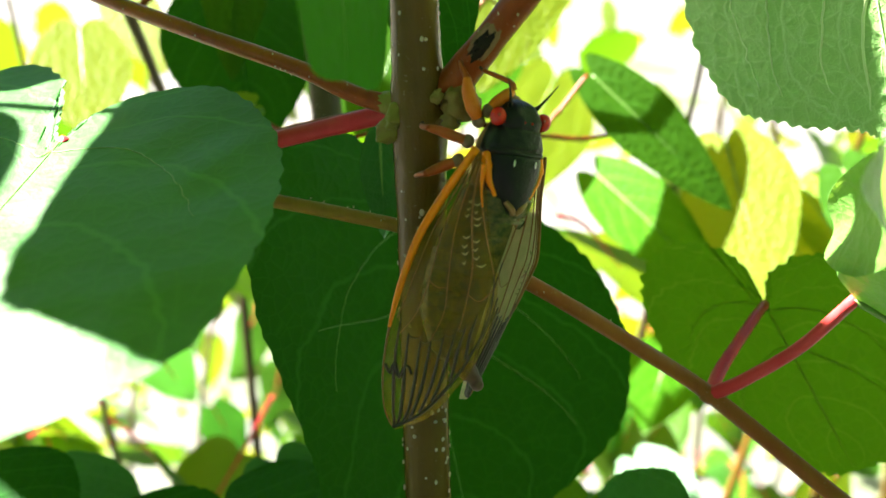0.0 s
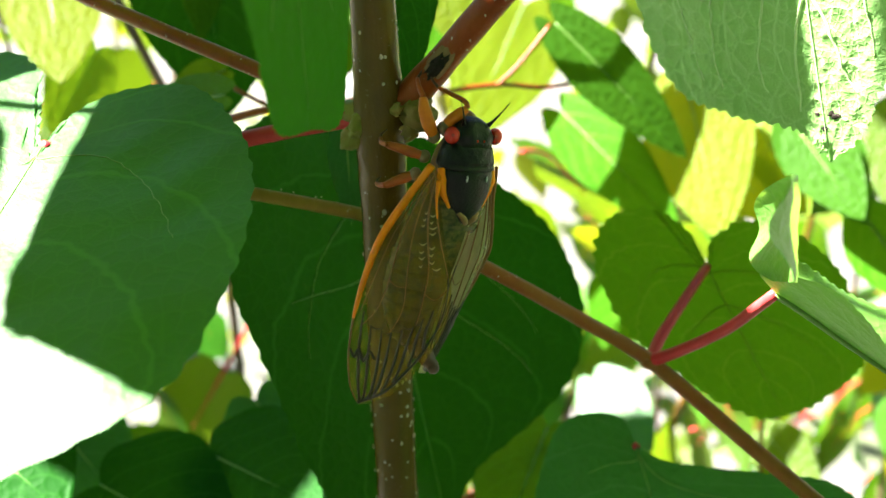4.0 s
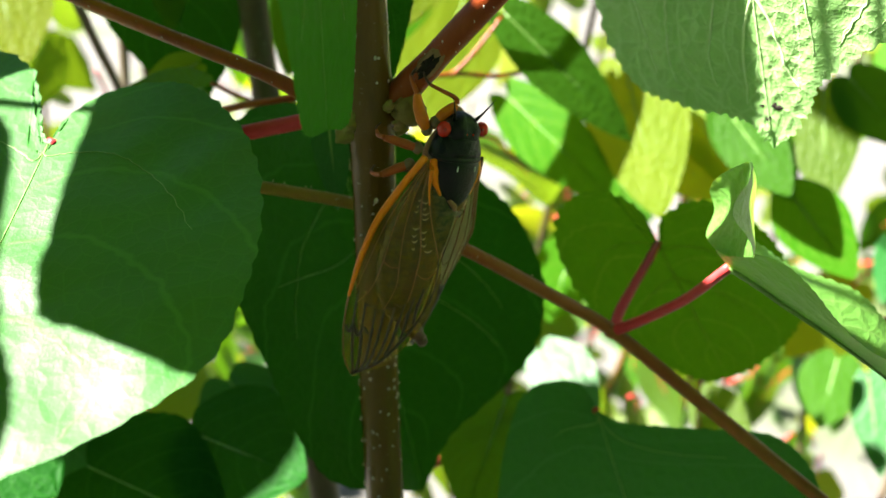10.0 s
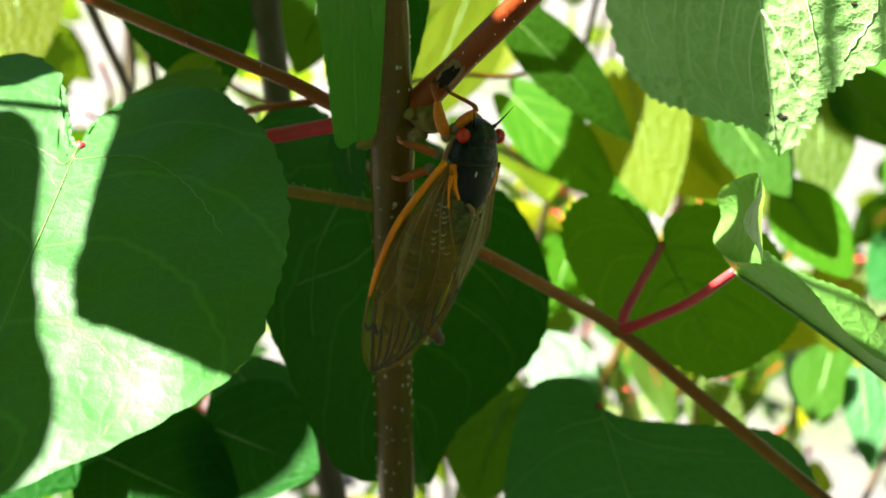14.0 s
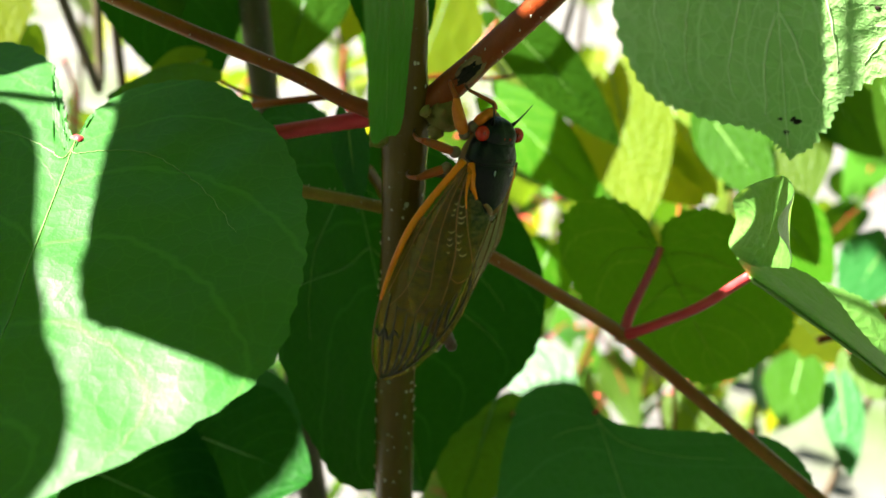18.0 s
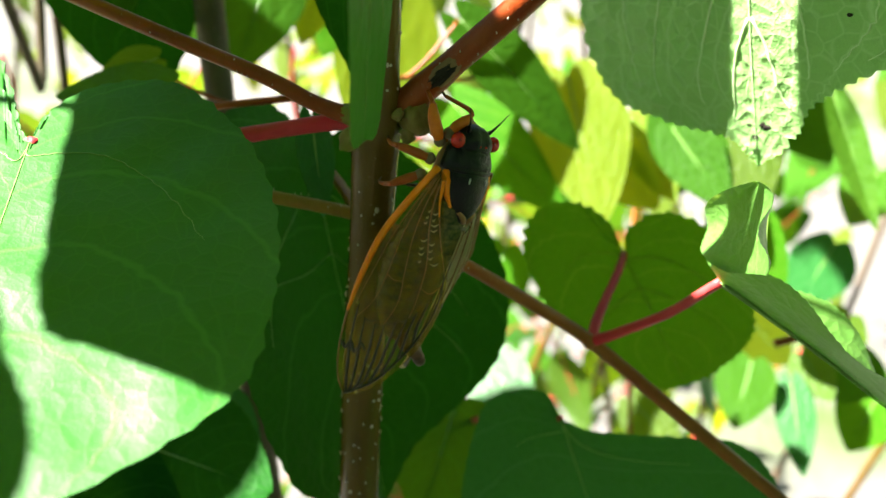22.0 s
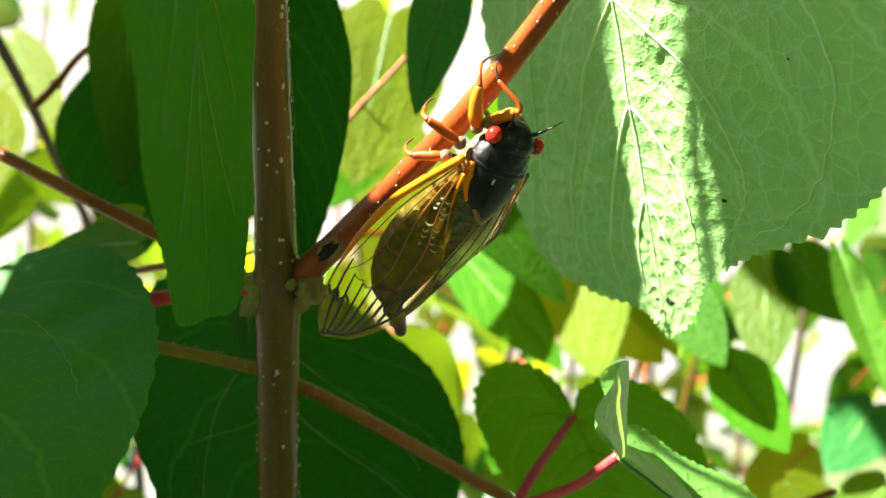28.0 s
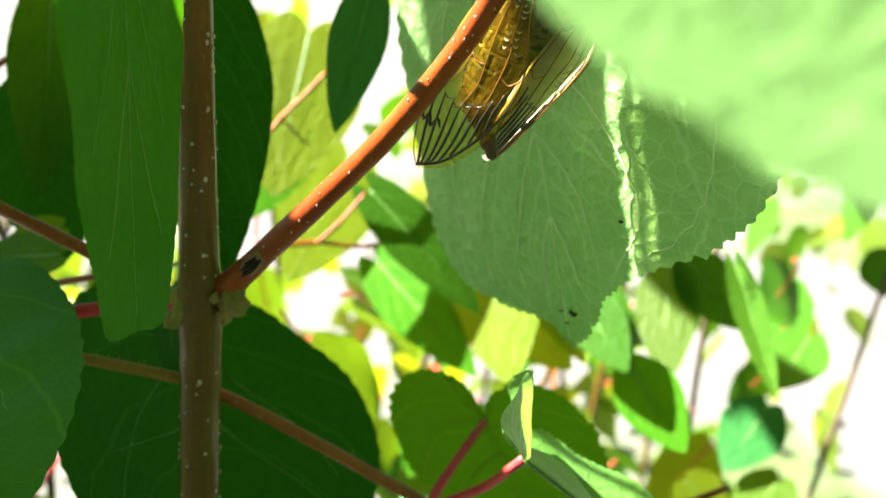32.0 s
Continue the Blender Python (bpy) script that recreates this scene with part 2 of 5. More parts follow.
def tube(points, radii, steps=8, sides=12, bm=None, rough=0.0, seed=0, flat=1.0):
    """A round stalk along a smooth line; radii are spread evenly along it."""
    bm = bm or bmesh.new()
    line = spline(points, steps) if len(points) > 1 else points
    n = len(line)
    rings, side = [], None
    for i, p in enumerate(line):
        d = (line[min(i + 1, n - 1)] - line[max(i - 1, 0)]).normalized()
        if side is None:
            side = d.orthogonal().normalized()
        side = (side - d * side.dot(d)).normalized()
        other = d.cross(side)
        x = i / (n - 1) * (len(radii) - 1)
        k = min(int(x), len(radii) - 2)
        r = radii[k] + (radii[k + 1] - radii[k]) * (x - k)
        ring = []
        for j in range(sides):
            a = 2 * math.pi * j / sides
            rr = r * (1 + rough * noise.noise(Vector((math.cos(a) * 1.5 + seed, math.sin(a) * 1.5, i * 0.35))))
            ring.append(bm.verts.new(p + side * math.cos(a) * rr + other * math.sin(a) * rr * flat))
        rings.append(ring)
    for a, b in zip(rings, rings[1:]):
        for j in range(sides):
            bm.faces.new((a[j], a[(j + 1) % sides], b[(j + 1) % sides], b[j]))
    bm.faces.new(rings[0][::-1])
    bm.faces.new(rings[-1])
    return bm


def ball(centre, radii, bm=None, u=16, v=10, turn=None):
    bm = bm or bmesh.new()
    m = Matrix.Translation(centre) @ (turn.to_4x4() if turn else Matrix.Identity(4)) @ Matrix.Diagonal((*radii, 1))
    bmesh.ops.create_uvsphere(bm, u_segments=u, v_segments=v, radius=1, matrix=m)
    return bm


def leaf_frame(base, tip, face):
    """Axes of a leaf: along the midrib, across it, and out of the side that is turned to face."""
    along = (Vector(tip) - Vector(base)).normalized()
    face = Vector(face)
    out = (face - along * face.dot(along)).normalized()
    return along, along.cross(out), out


def leaf_mesh(name, length, width, rows=48, cols=20, notch=0.10, widest=0.36, point=1.5, bend=0.0, cup=0.0, fold=0.0, wave=0.0, teeth=26, tooth=0.012,
              left=1.0, right=1.0, cut=1.0, quilt=0.0, seed=0, roll=0.0, slant=0.0):
    """A blade in its own space: midrib along +y from the stalk, +z out of the seen side. bend: how far it arches back; cup: how far its edges rise;
    fold: degrees by which the halves fold up; cut: where the tip is bitten off; quilt: relief between the veins."""
    bm = bmesh.new()
    uvl = bm.loops.layers.uv.new("UVMap")
    grid, info = [], {}
    for i in range(rows + 1):
        u = cut * (i / rows)
        if u < widest:
            h = math.sqrt(max(0.0, 1 - ((widest - u) / (widest + 0.10)) ** 2))
        else:
            h = max(0.0, 1 - ((u - widest) / (1 - widest)) ** point) ** 0.85
        row = []
        for j in range(-cols, cols + 1):
            v = j / cols
            a = abs(v)
            half = width * 0.5 * (left if v < 0 else right) * h
            jag = 1.0
            if a > 0.94:
                saw = (u * teeth + 0.13 * math.sin(u * 40 + seed)) % 1.0
                jag = 1 + tooth * (1 - saw) * 2 * (width / max(half * 2, width * 0.25)) - tooth + 0.012 * noise.noise(Vector((u * 9, seed, v)))
            x = v * half * jag
            y = length * (u - notch * (1 - (2 * a - 1) ** 2) * (1 - u) ** 5)
            if cut < 1 and u > cut * 0.9:
                y += length * 0.015 * noise.noise(Vector((v * 5, seed, 1.7))) * (u / cut - 0.9) * 10
            y += slant * x * (u / cut) ** 4
            z = -bend * length * (u - 0.15) ** 2 + cup * width * a * a * h
            z += wave * width * a * a * math.sin(u * 9 + seed + (2.0 if v < 0 else 0.0))
            s = (u - 0.42 * a ** 1.35 + 0.5) * 5.5
            z += quilt * width * (0.5 - 0.5 * math.cos(2 * math.pi * s)) * min(1, a * 5) * (1 - a * 0.6)
            z += 0.006 * width * noise.noise(Vector((u * 6 + seed, v * 5, seed * 1.3)))
            if fold:
                f = radians(fold) * (1 - 0.35 * u)
                x, z = x * math.cos(f) - (z * 0 if v >= 0 else 0), z + abs(x) * math.sin(f)
            if roll and v > 0:
                r = roll * a * a
                x, z = x * (1 - 0.5 * r * r), z + abs(x) * r
            vert = bm.verts.new((x, y, z))
            info[vert] = (u, v * 0.5 + 0.5)
            row.append(vert)
        grid.append(row)
    for a, b in zip(grid, grid[1:]):
        for j in range(2 * cols):
            f = bm.faces.new((a[j], a[j + 1], b[j + 1], b[j]))
            for loop in f.loops:
                loop[uvl].uv = info[loop.vert]
    bmesh.ops.remove_doubles(bm, verts=bm.verts, dist=length * 1e-5)
    mid = [grid[i][cols].co.copy() if grid[i][cols].is_valid else None for i in range(0, rows + 1, 4)]
    return bm, [p for p in mid if p is not None]


def leaf(name, base, tip, face, width, material, label, rib=0.0003, rib_side=-1, rib_mat=None, stalk=None, stalk_r=(0.0009, 0.0008), stalk_mat=None, group="leaves of the sapling", **shape):
    """A leaf as one thing: blade, midrib and, where it is seen, its stalk."""
    base, tip = Vector(base), Vector(tip)
    along, across, out = leaf_frame(base, tip, face)
    ob = thing(name, base, label, "leaf", group)
    ob.matrix_world = Matrix((( *across[:], ), ( *along[:], ), ( *out[:], ))).transposed().to_4x4()
    ob.location = base
    turn = ob.rotation_euler.to_matrix()
    length = (tip - base).length / shape.pop("shown", 1.0)
    bm, mid = leaf_mesh(name, length, width, **shape)
    part("blade", bm, material, ob)
    if rib and len(mid) > 3:
        line = [p + Vector((0, 0, rib_side * rib * 0.55)) for p in mid]
        part("midrib", tube(line, [rib, rib * 0.7, rib * 0.2], 3, 6), rib_mat or RIB_PALE, ob, "raised pale midrib")
    if stalk:
        inv = turn.transposed()
        pts = [inv @ (Vector(p) - base) for p in stalk]
        part("petiole", tube(pts, stalk_r, 8, 10, rough=0.06), stalk_mat or PETIOLE, ob, "smooth red petiole")
    return ob


def shaped_blade(plus, minus, fold_plus=0.0, fold_minus=0.0, rows=84, cols=30, bend=0.0, cup=0.0, wave=0.0, quilt=0.0, tooth=0.25, teeth=44, seed=0, curl=0.0, holes=0, net=0.0, cell=3.2):
    """A blade whose two halves have outlines of their own, in millimetres from the stalk: midrib along +y, halves folded up by their angles.
    curl: how far the edge turns up; tooth: depth of the blunt teeth; holes: how far the end is gnawed into."""
    bm = bmesh.new()
    uvl = bm.loops.layers.uv.new("UVMap")
    edge = {1: spline([(x, y, 0) for x, y in plus], 24), -1: spline([(x, y, 0) for x, y in minus], 24)}
    y0, y1 = plus[0][1], plus[-1][1]
    long = y1 - y0

    def rim(side, s):
        line = edge[side]
        i = s * (len(line) - 1)
        k = min(int(i), len(line) - 2)
        p, d = line[k].lerp(line[k + 1], i - k), (line[k + 1] - line[k]).normalized()
        saw = (s * teeth + 0.3 * noise.noise(Vector((s * 12, seed, side)))) % 1.0
        out = Vector((d.y, -d.x, 0)) * side
        jag = tooth * (1 - abs(2 * saw ** 0.7 - 1)) * (1 + 0.8 * noise.noise(Vector((s * 9, side, seed + 3.0)))) + 0.5 * tooth * noise.noise(Vector((s * 30, seed, side * 2.0)))
        if holes:
            jag -= holes * max(0.0, s - 0.72) * 4 * abs(noise.noise(Vector((s * 38, seed, side * 5.0))))
        return p + out * jag * min(1.0, s * 12, (1 - s) * 12)

    def place(s, v):
        side, a = (1 if v >= 0 else -1), abs(v)
        mid = Vector((0, y0 + long * s ** 1.15, 0))
        e = rim(side, s)
        q = mid.lerp(e, a)
        x, y = q.x, q.y
        half = max(4.0, abs(e.x))
        u = (y - y0) / long
        z = -bend * long * max(0.0, u) ** 2 + cup * half * a * a + wave * half * a * a * math.sin(u * 8 + seed + (2.0 if side < 0 else 0.0)) + curl * half * max(0.0, a - 0.75) ** 2 * 16
        vein = (s - 0.42 * a ** 1.35 + 0.5) * 5.5
        z += quilt * half * (0.5 - 0.5 * math.cos(2 * math.pi * vein)) * min(1.0, a * 5) * (1 - a * 0.6)
        z += 0.018 * half * noise.noise(Vector((x * 0.12 + seed, y * 0.12, seed * 1.3)))
        if net:
            near = noise.voronoi(Vector((x / cell + seed, y / cell, 0.3)))[0]
            z += net * min(1.0, (near[1] - near[0]) * 1.6) * min(1.0, a * 6)
        f = radians(fold_plus if side > 0 else fold_minus)
        return Vector((x * math.cos(f) - z * math.sin(f) * side * min(1, a * 4), y, z * math.cos(f) + abs(x) * math.sin(f))) * 0.001

    grid = []
    for i in range(rows + 1):
        grid.append([(bm.verts.new(place(i / rows, j / cols)), (i / rows, 0.5 + 0.5 * j / cols)) for j in range(-cols, cols + 1)])
    for a, b in zip(grid, grid[1:]):
        for j in range(2 * cols):
            quad = (a[j], a[j + 1], b[j + 1], b[j])
            f = bm.faces.new([q[0] for q in quad])
            for loop, q in zip(f.loops, quad):
                loop[uvl].uv = q[1]
    bmesh.ops.remove_doubles(bm, verts=bm.verts, dist=1e-6)
    return bm, place


def shaped_leaf(base, tip, face, plus, minus, material, label, veins=(), vein_mat=None, vein_r=0.00011, stalk=None, stalk_r=(0.0009, 0.0008), stalk_mat=None, group="leaves of the sapling", marks=(), **shape):
    """A leaf with an outline of its own: blade, midrib, main veins given as lines of (s, v) on the blade, and its stalk."""
    base, tip = Vector(base), Vector(tip)
    along, across, out = leaf_frame(base, tip, face)
    ob = thing("leaf", base, label, "leaf", group)
    ob.matrix_world = Matrix((across[:], along[:], out[:])).transposed().to_4x4()
    ob.location = base
    turn = ob.rotation_euler.to_matrix()
    bm, place = shaped_blade(plus, minus, **shape)
    part("blade", bm, material, ob)
    lift = Vector((0, 0, vein_r * 0.25))
    for k, stops in enumerate(([(0.01, 0.0), (0.3, 0.0), (0.6, 0.0), (0.97, 0.0)], *veins)):
        line = spline([(s, v, 0) for s, v in stops], 12)
        part("midrib" if k == 0 else "vein", tube([place(q.x, q.y) + lift for q in line], [vein_r * 1.2, vein_r, vein_r * 0.4], 1, 6), vein_mat or RIB_PALE, ob, "raised pale midrib" if k == 0 else "")
    for k, (s, v, size) in enumerate(marks):
        bm = ball(place(s, v) + Vector((0, 0, 0.00005)), (size * MM, size * MM * 0.6, 0.00010), None, 14, 8)
        for vert in bm.verts:
            vert.co += Vector((1, 0.6, 0)) * size * MM * 0.9 * noise.noise(vert.co * 2400 + Vector((k, 0, 0)))
        part("spot", bm, SCAR, ob, "dark dried spot on the leaf")
    if stalk:
        inv = turn.transposed()
        part("petiole", tube([inv @ (Vector(q) - base) for q in stalk], stalk_r, 8, 10, rough=0.06), stalk_mat or PETIOLE, ob, "smooth red petiole")
    return ob


def lobe(parent, base, tip, face, width):
    """The basal lobe of a folded leaf, standing up from its stalk."""
    base, tip = Vector(base), Vector(tip)
    along, across, out = leaf_frame(base, tip, face)
    bm, mid = leaf_mesh("lobe", (tip - base).length, width, 40, 16, notch=0.0, widest=0.55, point=3.0, cup=0.12, teeth=12, tooth=0.012, seed=4, wave=0.03)
    ob = part("lobe", bm, LEAF_CURL, parent, "upturned basal lobe of the leaf")
    place = Matrix((across[:], along[:], out[:])).transposed().to_4x4()
    place.translation = base
    ob.matrix_local = (Matrix.Translation(parent.location) @ parent.rotation_euler.to_matrix().to_4x4()).inverted() @ place


def red_twig(points, r, label):
    """A thin twig with a swollen joint at each end."""
    first = Vector(points[0])
    ob = thing("red_twig", first, label, "branch", "thin twigs")
    pts = [Vector(p) - first for p in points]
    part("twig", tube(pts, [r, r * 0.9, r * 0.8], 8, 8, rough=0.12, seed=r * 1e4), TWIG if "brown" in label else SHOOT, ob)
    part("joint", ball(pts[1], (r * 1.5, r * 1.4, r * 1.3), None, 10, 8), TWIG, ob, "swollen joint")
    return ob


RIB_PALE = plain("rib_pale", (0.13, 0.27, 0.05), (0.18, 0.32, 0.07), 400, 0.45)
RIB_UNDER = plain("rib_under", (0.52, 0.72, 0.36), (0.58, 0.78, 0.42), 400, 0.5, 0.0)

# ---- the ground ----
bm = bmesh.new()
bmesh.ops.create_grid(bm, x_segments=24, y_segments=24, size=400)
for vert in bm.verts:
    d = vert.co.length
    vert.co.z = 0.05 * noise.noise(vert.co * 0.05) * min(1, d / 30)
n = Nodes("lawn")
tint = n.mix(n.ramp(n.noise(1.5, 6), 0.3, 0.7), (0.05, 0.09, 0.02), (0.11, 0.15, 0.05))
tint = n.mix(n.ramp(n.noise(0.9, 4), 0.36, 0.46), tint, (0.135, 0.130, 0.125))
GROUND = n.done(n.surface(tint, 0.9, 0, n.bump(n.noise(60, 5), 0.6, 0.03)))
tagged(part("ground", bm, GROUND), "pale sunlit dry ground with grass patches", "ground", kind="structure")

# ---- the sapling: stem, shoots, twig ----
STEM_X, STEM_Y = -0.0022, 0.1065


def stem_at(z):
    return Vector((-0.0012 - (z - 1.127) * 0.027 + 0.0003 * math.sin(z * 60), STEM_Y + 0.0003 * math.sin(z * 45 + 1), z))


sapling = thing("sapling_stem", (0, 0, 0), "slender brown sapling stem dotted with pale lenticels", "stem")
zs = [0.0, 0.4, 0.8, 1.0, 1.06, 1.10, 1.13, 1.15, 1.165, 1.174, 1.179, 1.184, 1.195, 1.21, 1.23, 1.26, 1.32, 1.40]
rs = [0.0055, 0.005, 0.0042, 0.0036, 0.0033, 0.0031, 0.00302, 0.00298, 0.00295, 0.0031, 0.0034, 0.0029, 0.00262, 0.00252, 0.0024, 0.0022, 0.0019, 0.0014]
part("stem", tube([stem_at(z) for z in zs], rs, 10, 28, rough=0.05), BARK, sapling)
rng = random.Random(4)
bm = bmesh.new()
for k in range(230):
    z = 1.09 + 0.15 * rng.random()
    a = rng.uniform(-math.pi, 0.35 * math.pi) - 0.3
    x = (z - 1.09) / 0.15
    r = 0.00305 - 0.0006 * max(0, (z - 1.15) / 0.08)
    p = stem_at(z) + Vector((math.cos(a), math.sin(a), 0)) * r
    sz = rng.uniform(0.00016, 0.00030) * (1.25 if rng.random() < 0.2 else 1)
    ball(p, (sz, sz * 0.5, sz * rng.uniform(0.8, 1.5)), bm, 6, 4, Matrix.Rotation(a + math.pi / 2, 3, 'Z'))
tagged(part("lenticel", bm, LENTICEL, sapling, "pale raised lenticel dots"), kind="stuff")

shoot = thing("side_shoot", (0.0002, 0.1066, 1.1806), "reddish brown side shoot with a black scar near its base", "branch")
O = Vector((0.0002, 0.1066, 1.1806))
shoot_pts = [(0, 0, 0), (0.0054, -0.0040, 0.0075), (0.0130, -0.0097, 0.0181), (0.0205, -0.0150, 0.0290), (0.0290, -0.0195, 0.0440), (0.036, -0.022, 0.062), (0.040, -0.023, 0.085)]
part("shoot", tube(shoot_pts, [0.0021, 0.00175, 0.0016, 0.0015, 0.0014, 0.0013, 0.0011], 10, 18, rough=0.06), SHOOT, shoot)


# the swollen bud collar, the scar and the lenticels of the shoot
bm = ball((0.0022, -0.0026, 0.0002), (0.0021, 0.0020, 0.0022), None, 24, 16)
for vert in bm.verts:
    vert.co += Vector((0.6, -0.6, 0.5)) * 0.0010 * noise.noise(vert.co * 1300)
part("bud_collar", bm, BUD, shoot, "knobbly green-brown bud collar")
for k, (dx, dz, sz) in enumerate(((0.0030, -0.0006, 0.0008), (0.0012, -0.0016, 0.0009), (-0.0002, 0.0010, 0.0006))):
    bm = ball((dx, -0.0034, dz), (sz, sz * 0.8, sz * 1.5), None, 18, 14)
    for vert in bm.verts:
        vert.co += Vector((1, 0.4, 0.3)) * 0.0009 * noise.noise(vert.co * 1700 + Vector((k, 0, 0)))
    part("bud_scale", bm, BUD, shoot)
along = Vector((0.0054, -0.0040, 0.0075)).normalized()
front = (Vector((-0.10, -0.95, 0.28)) - along * along.dot(Vector((-0.10, -0.95, 0.28)))).normalized()
turn = Matrix((along.cross(front), along, front)).transposed()
bm = ball(Vector((0.0052, -0.0039, 0.0072)) + front * 0.00145, (0.00125, 0.0030, 0.00042), None, 24, 14, turn)
for vert in bm.verts:
    vert.co += along * 0.0012 * noise.noise(vert.co * 1500)
part("scar_rim", bm, SCAR_RIM, shoot, "pale torn bark round the scar")
bm = ball(Vector((0.0050, -0.0037, 0.0069)) + front * 0.0016, (0.00092, 0.0020, 0.00046), None, 28, 16, turn)
for vert in bm.verts:
    vert.co += along * (0.0018 * noise.noise(vert.co * 1300) + 0.0010 * noise.noise(vert.co * 3700))
part("scar", bm, SCAR, shoot, "black dried scar")
bm = bmesh.new()
rng = random.Random(8)
line = spline(shoot_pts, 20)
for k in range(90):
    i = rng.randrange(14, len(line) - 2)
    d = (line[i + 1] - line[i]).normalized()
    s1 = d.orthogonal().normalized()
    a = rng.uniform(0, 6.28)
    out = s1 * math.cos(a) + d.cross(s1) * math.sin(a)
    ball(line[i] + out * (0.00178 - 0.0006 * i / len(line)), (0.00011, 0.00011, 0.0002), bm, 6, 4)
tagged(part("shoot_lenticel", bm, LENTICEL, shoot, "pale specks on the shoot"), kind="stuff")
bm = bmesh.new()
ball(stem_at(1.1775) + Vector((-0.0030, -0.0008, 0)), (0.0015, 0.0016, 0.0016), bm, 26, 18)
ball(stem_at(1.1790) + Vector((-0.0026, -0.0016, 0)), (0.0010, 0.0012, 0.0018), bm, 26, 18)
for vert in bm.verts:
    vert.co += Vector((1, 0.5, 0.6)) * (0.0009 * noise.noise(vert.co * 1100) + 0.0005 * noise.noise(vert.co * 3300))
part("leaf_scar", bm, BUD, sapling, "knobbly bud and leaf scar at the node")

red_branch = thing("red_petiole_branch", (-0.0035, 0.1060, 1.1797), "long red leaf stalk rising from the stem node", "branch")
part("stalk", tube([(0, 0, 0), (-0.006, 0.0022, 0.0012), (-0.0131, 0.0065, 0.0036), (-0.028, 0.0151, 0.0072), (-0.0455, 0.0252, 0.0119), (-0.07, 0.04, 0.02)],
                   [0.0013, 0.00105, 0.001, 0.001, 0.001, 0.001], 8, 14, rough=0.06), SHOOT, red_branch)

twig = thing("twig", (0, 0, 0), "thin reddish twig passing behind the stem", "branch")
part("twig_end", tube([(-0.045, 0.110, 1.1705), (-0.034, 0.1130, 1.1692), (-0.0216, 0.1138, 1.1668), (-0.0056, 0.1130, 1.1637), (-0.0010, 0.1122, 1.1622)],
                      [0.0010, 0.00095, 0.0009, 0.00095], 8, 14, rough=0.05), TWIG_OLIVE, twig, "olive-brown end of the twig")
part("twig", tube([(-0.0014, 0.1122, 1.1624), (0.004, 0.1110, 1.1605), (0.0129, 0.1094, 1.1563),
                   (0.0250, 0.1102, 1.1484), (0.0356, 0.1110, 1.1409), (0.0490, 0.1025, 1.1320), (0.0612, 0.0946, 1.1239), (0.082, 0.081, 1.110)],
                  [0.00097, 0.001, 0.0011, 0.00105], 8, 14, rough=0.05), TWIG, twig)



def specks(line, r, count, seed, parent):
    """Pale lenticel specks strewn over a stalk."""
    rng = random.Random(seed)
    pts = spline(line, 20)
    bm = bmesh.new()
    for k in range(count):
        i = rng.randrange(1, len(pts) - 2)
        d = (pts[i + 1] - pts[i]).normalized()
        s1 = d.orthogonal().normalized()
        a = rng.uniform(0, 6.28)
        ball(pts[i] + (s1 * math.cos(a) + d.cross(s1) * math.sin(a)) * r, (0.00010, 0.00010, 0.00013), bm, 6, 4)
    tagged(part("lenticel", bm, LENTICEL, parent, "pale specks on the bark"), kind="stuff")


specks([(-0.045, 0.110, 1.1705), (-0.0216, 0.1138, 1.1668), (-0.0056, 0.1130, 1.1637), (0.0129, 0.1094, 1.1563), (0.0356, 0.1110, 1.1409), (0.0612, 0.0946, 1.1239)], 0.00098, 60, 5, twig)
bm = ball((0.0356, 0.1110, 1.1409), (0.0014, 0.0013, 0.0013), None, 14, 10)
for vert in bm.verts:
    vert.co += Vector((0.5, 0.3, 1)) * 0.0002 * noise.noise(vert.co * 1500)
part("node", bm, TWIG, twig, "swollen node where two stalks leave")
specks([(-0.006, 0.0022, 0.0012), (-0.0131, 0.0065, 0.0036), (-0.028, 0.0151, 0.0072), (-0.0455, 0.0252, 0.0119), (-0.07, 0.04, 0.02)], 0.00098, 70, 6, red_branch)
part("stalk_base", tube([(0.0008, 0, 0), (-0.0016, 0.0006, 0.0004), (-0.0034, 0.0012, 0.0007)], [0.0018, 0.0016, 0.0011], 5, 12, rough=0.2), BUD, red_branch, "swollen greenish base of the stalk")

back_stem = thing("background_stem", (0, 0, 0), "grey-brown second stem standing behind the sapling", "stem")
part("stem", tube([(-0.028, 0.202, 1.235), (-0.0236, 0.187, 1.178), (-0.0196, 0.1745, 1.140), (-0.0142, 0.157, 1.0876), (-0.004, 0.122, 0.98), (0.0, 0.11, 0.6), (0.0, 0.11, 0.0)],
                  [0.0028, 0.003, 0.003, 0.003, 0.0035, 0.0045, 0.005], 8, 16, rough=0.06), BARK_GREY, back_stem)
specks([(-0.028, 0.202, 1.235), (-0.0236, 0.187, 1.178), (-0.0196, 0.1745, 1.140), (-0.0142, 0.157, 1.0876)], 0.00298, 60, 9, back_stem)
dark_branch = thing("dark_branch", (0, 0, 0), "thin dark bare branch in the shade behind", "branch")
part("branch", tube([(-0.073, 0.180, 1.222), (-0.071, 0.2167, 1.1836), (-0.0708, 0.2430, 1.1545), (-0.0706, 0.268, 1.128), (-0.068, 0.30, 1.08), (-0.06, 0.32, 0.0)],
                    [0.0012, 0.0013, 0.0013, 0.0014, 0.0016, 0.003], 8, 10, rough=0.08), BARK_DARK, dark_branch)

# ---- leaves ----

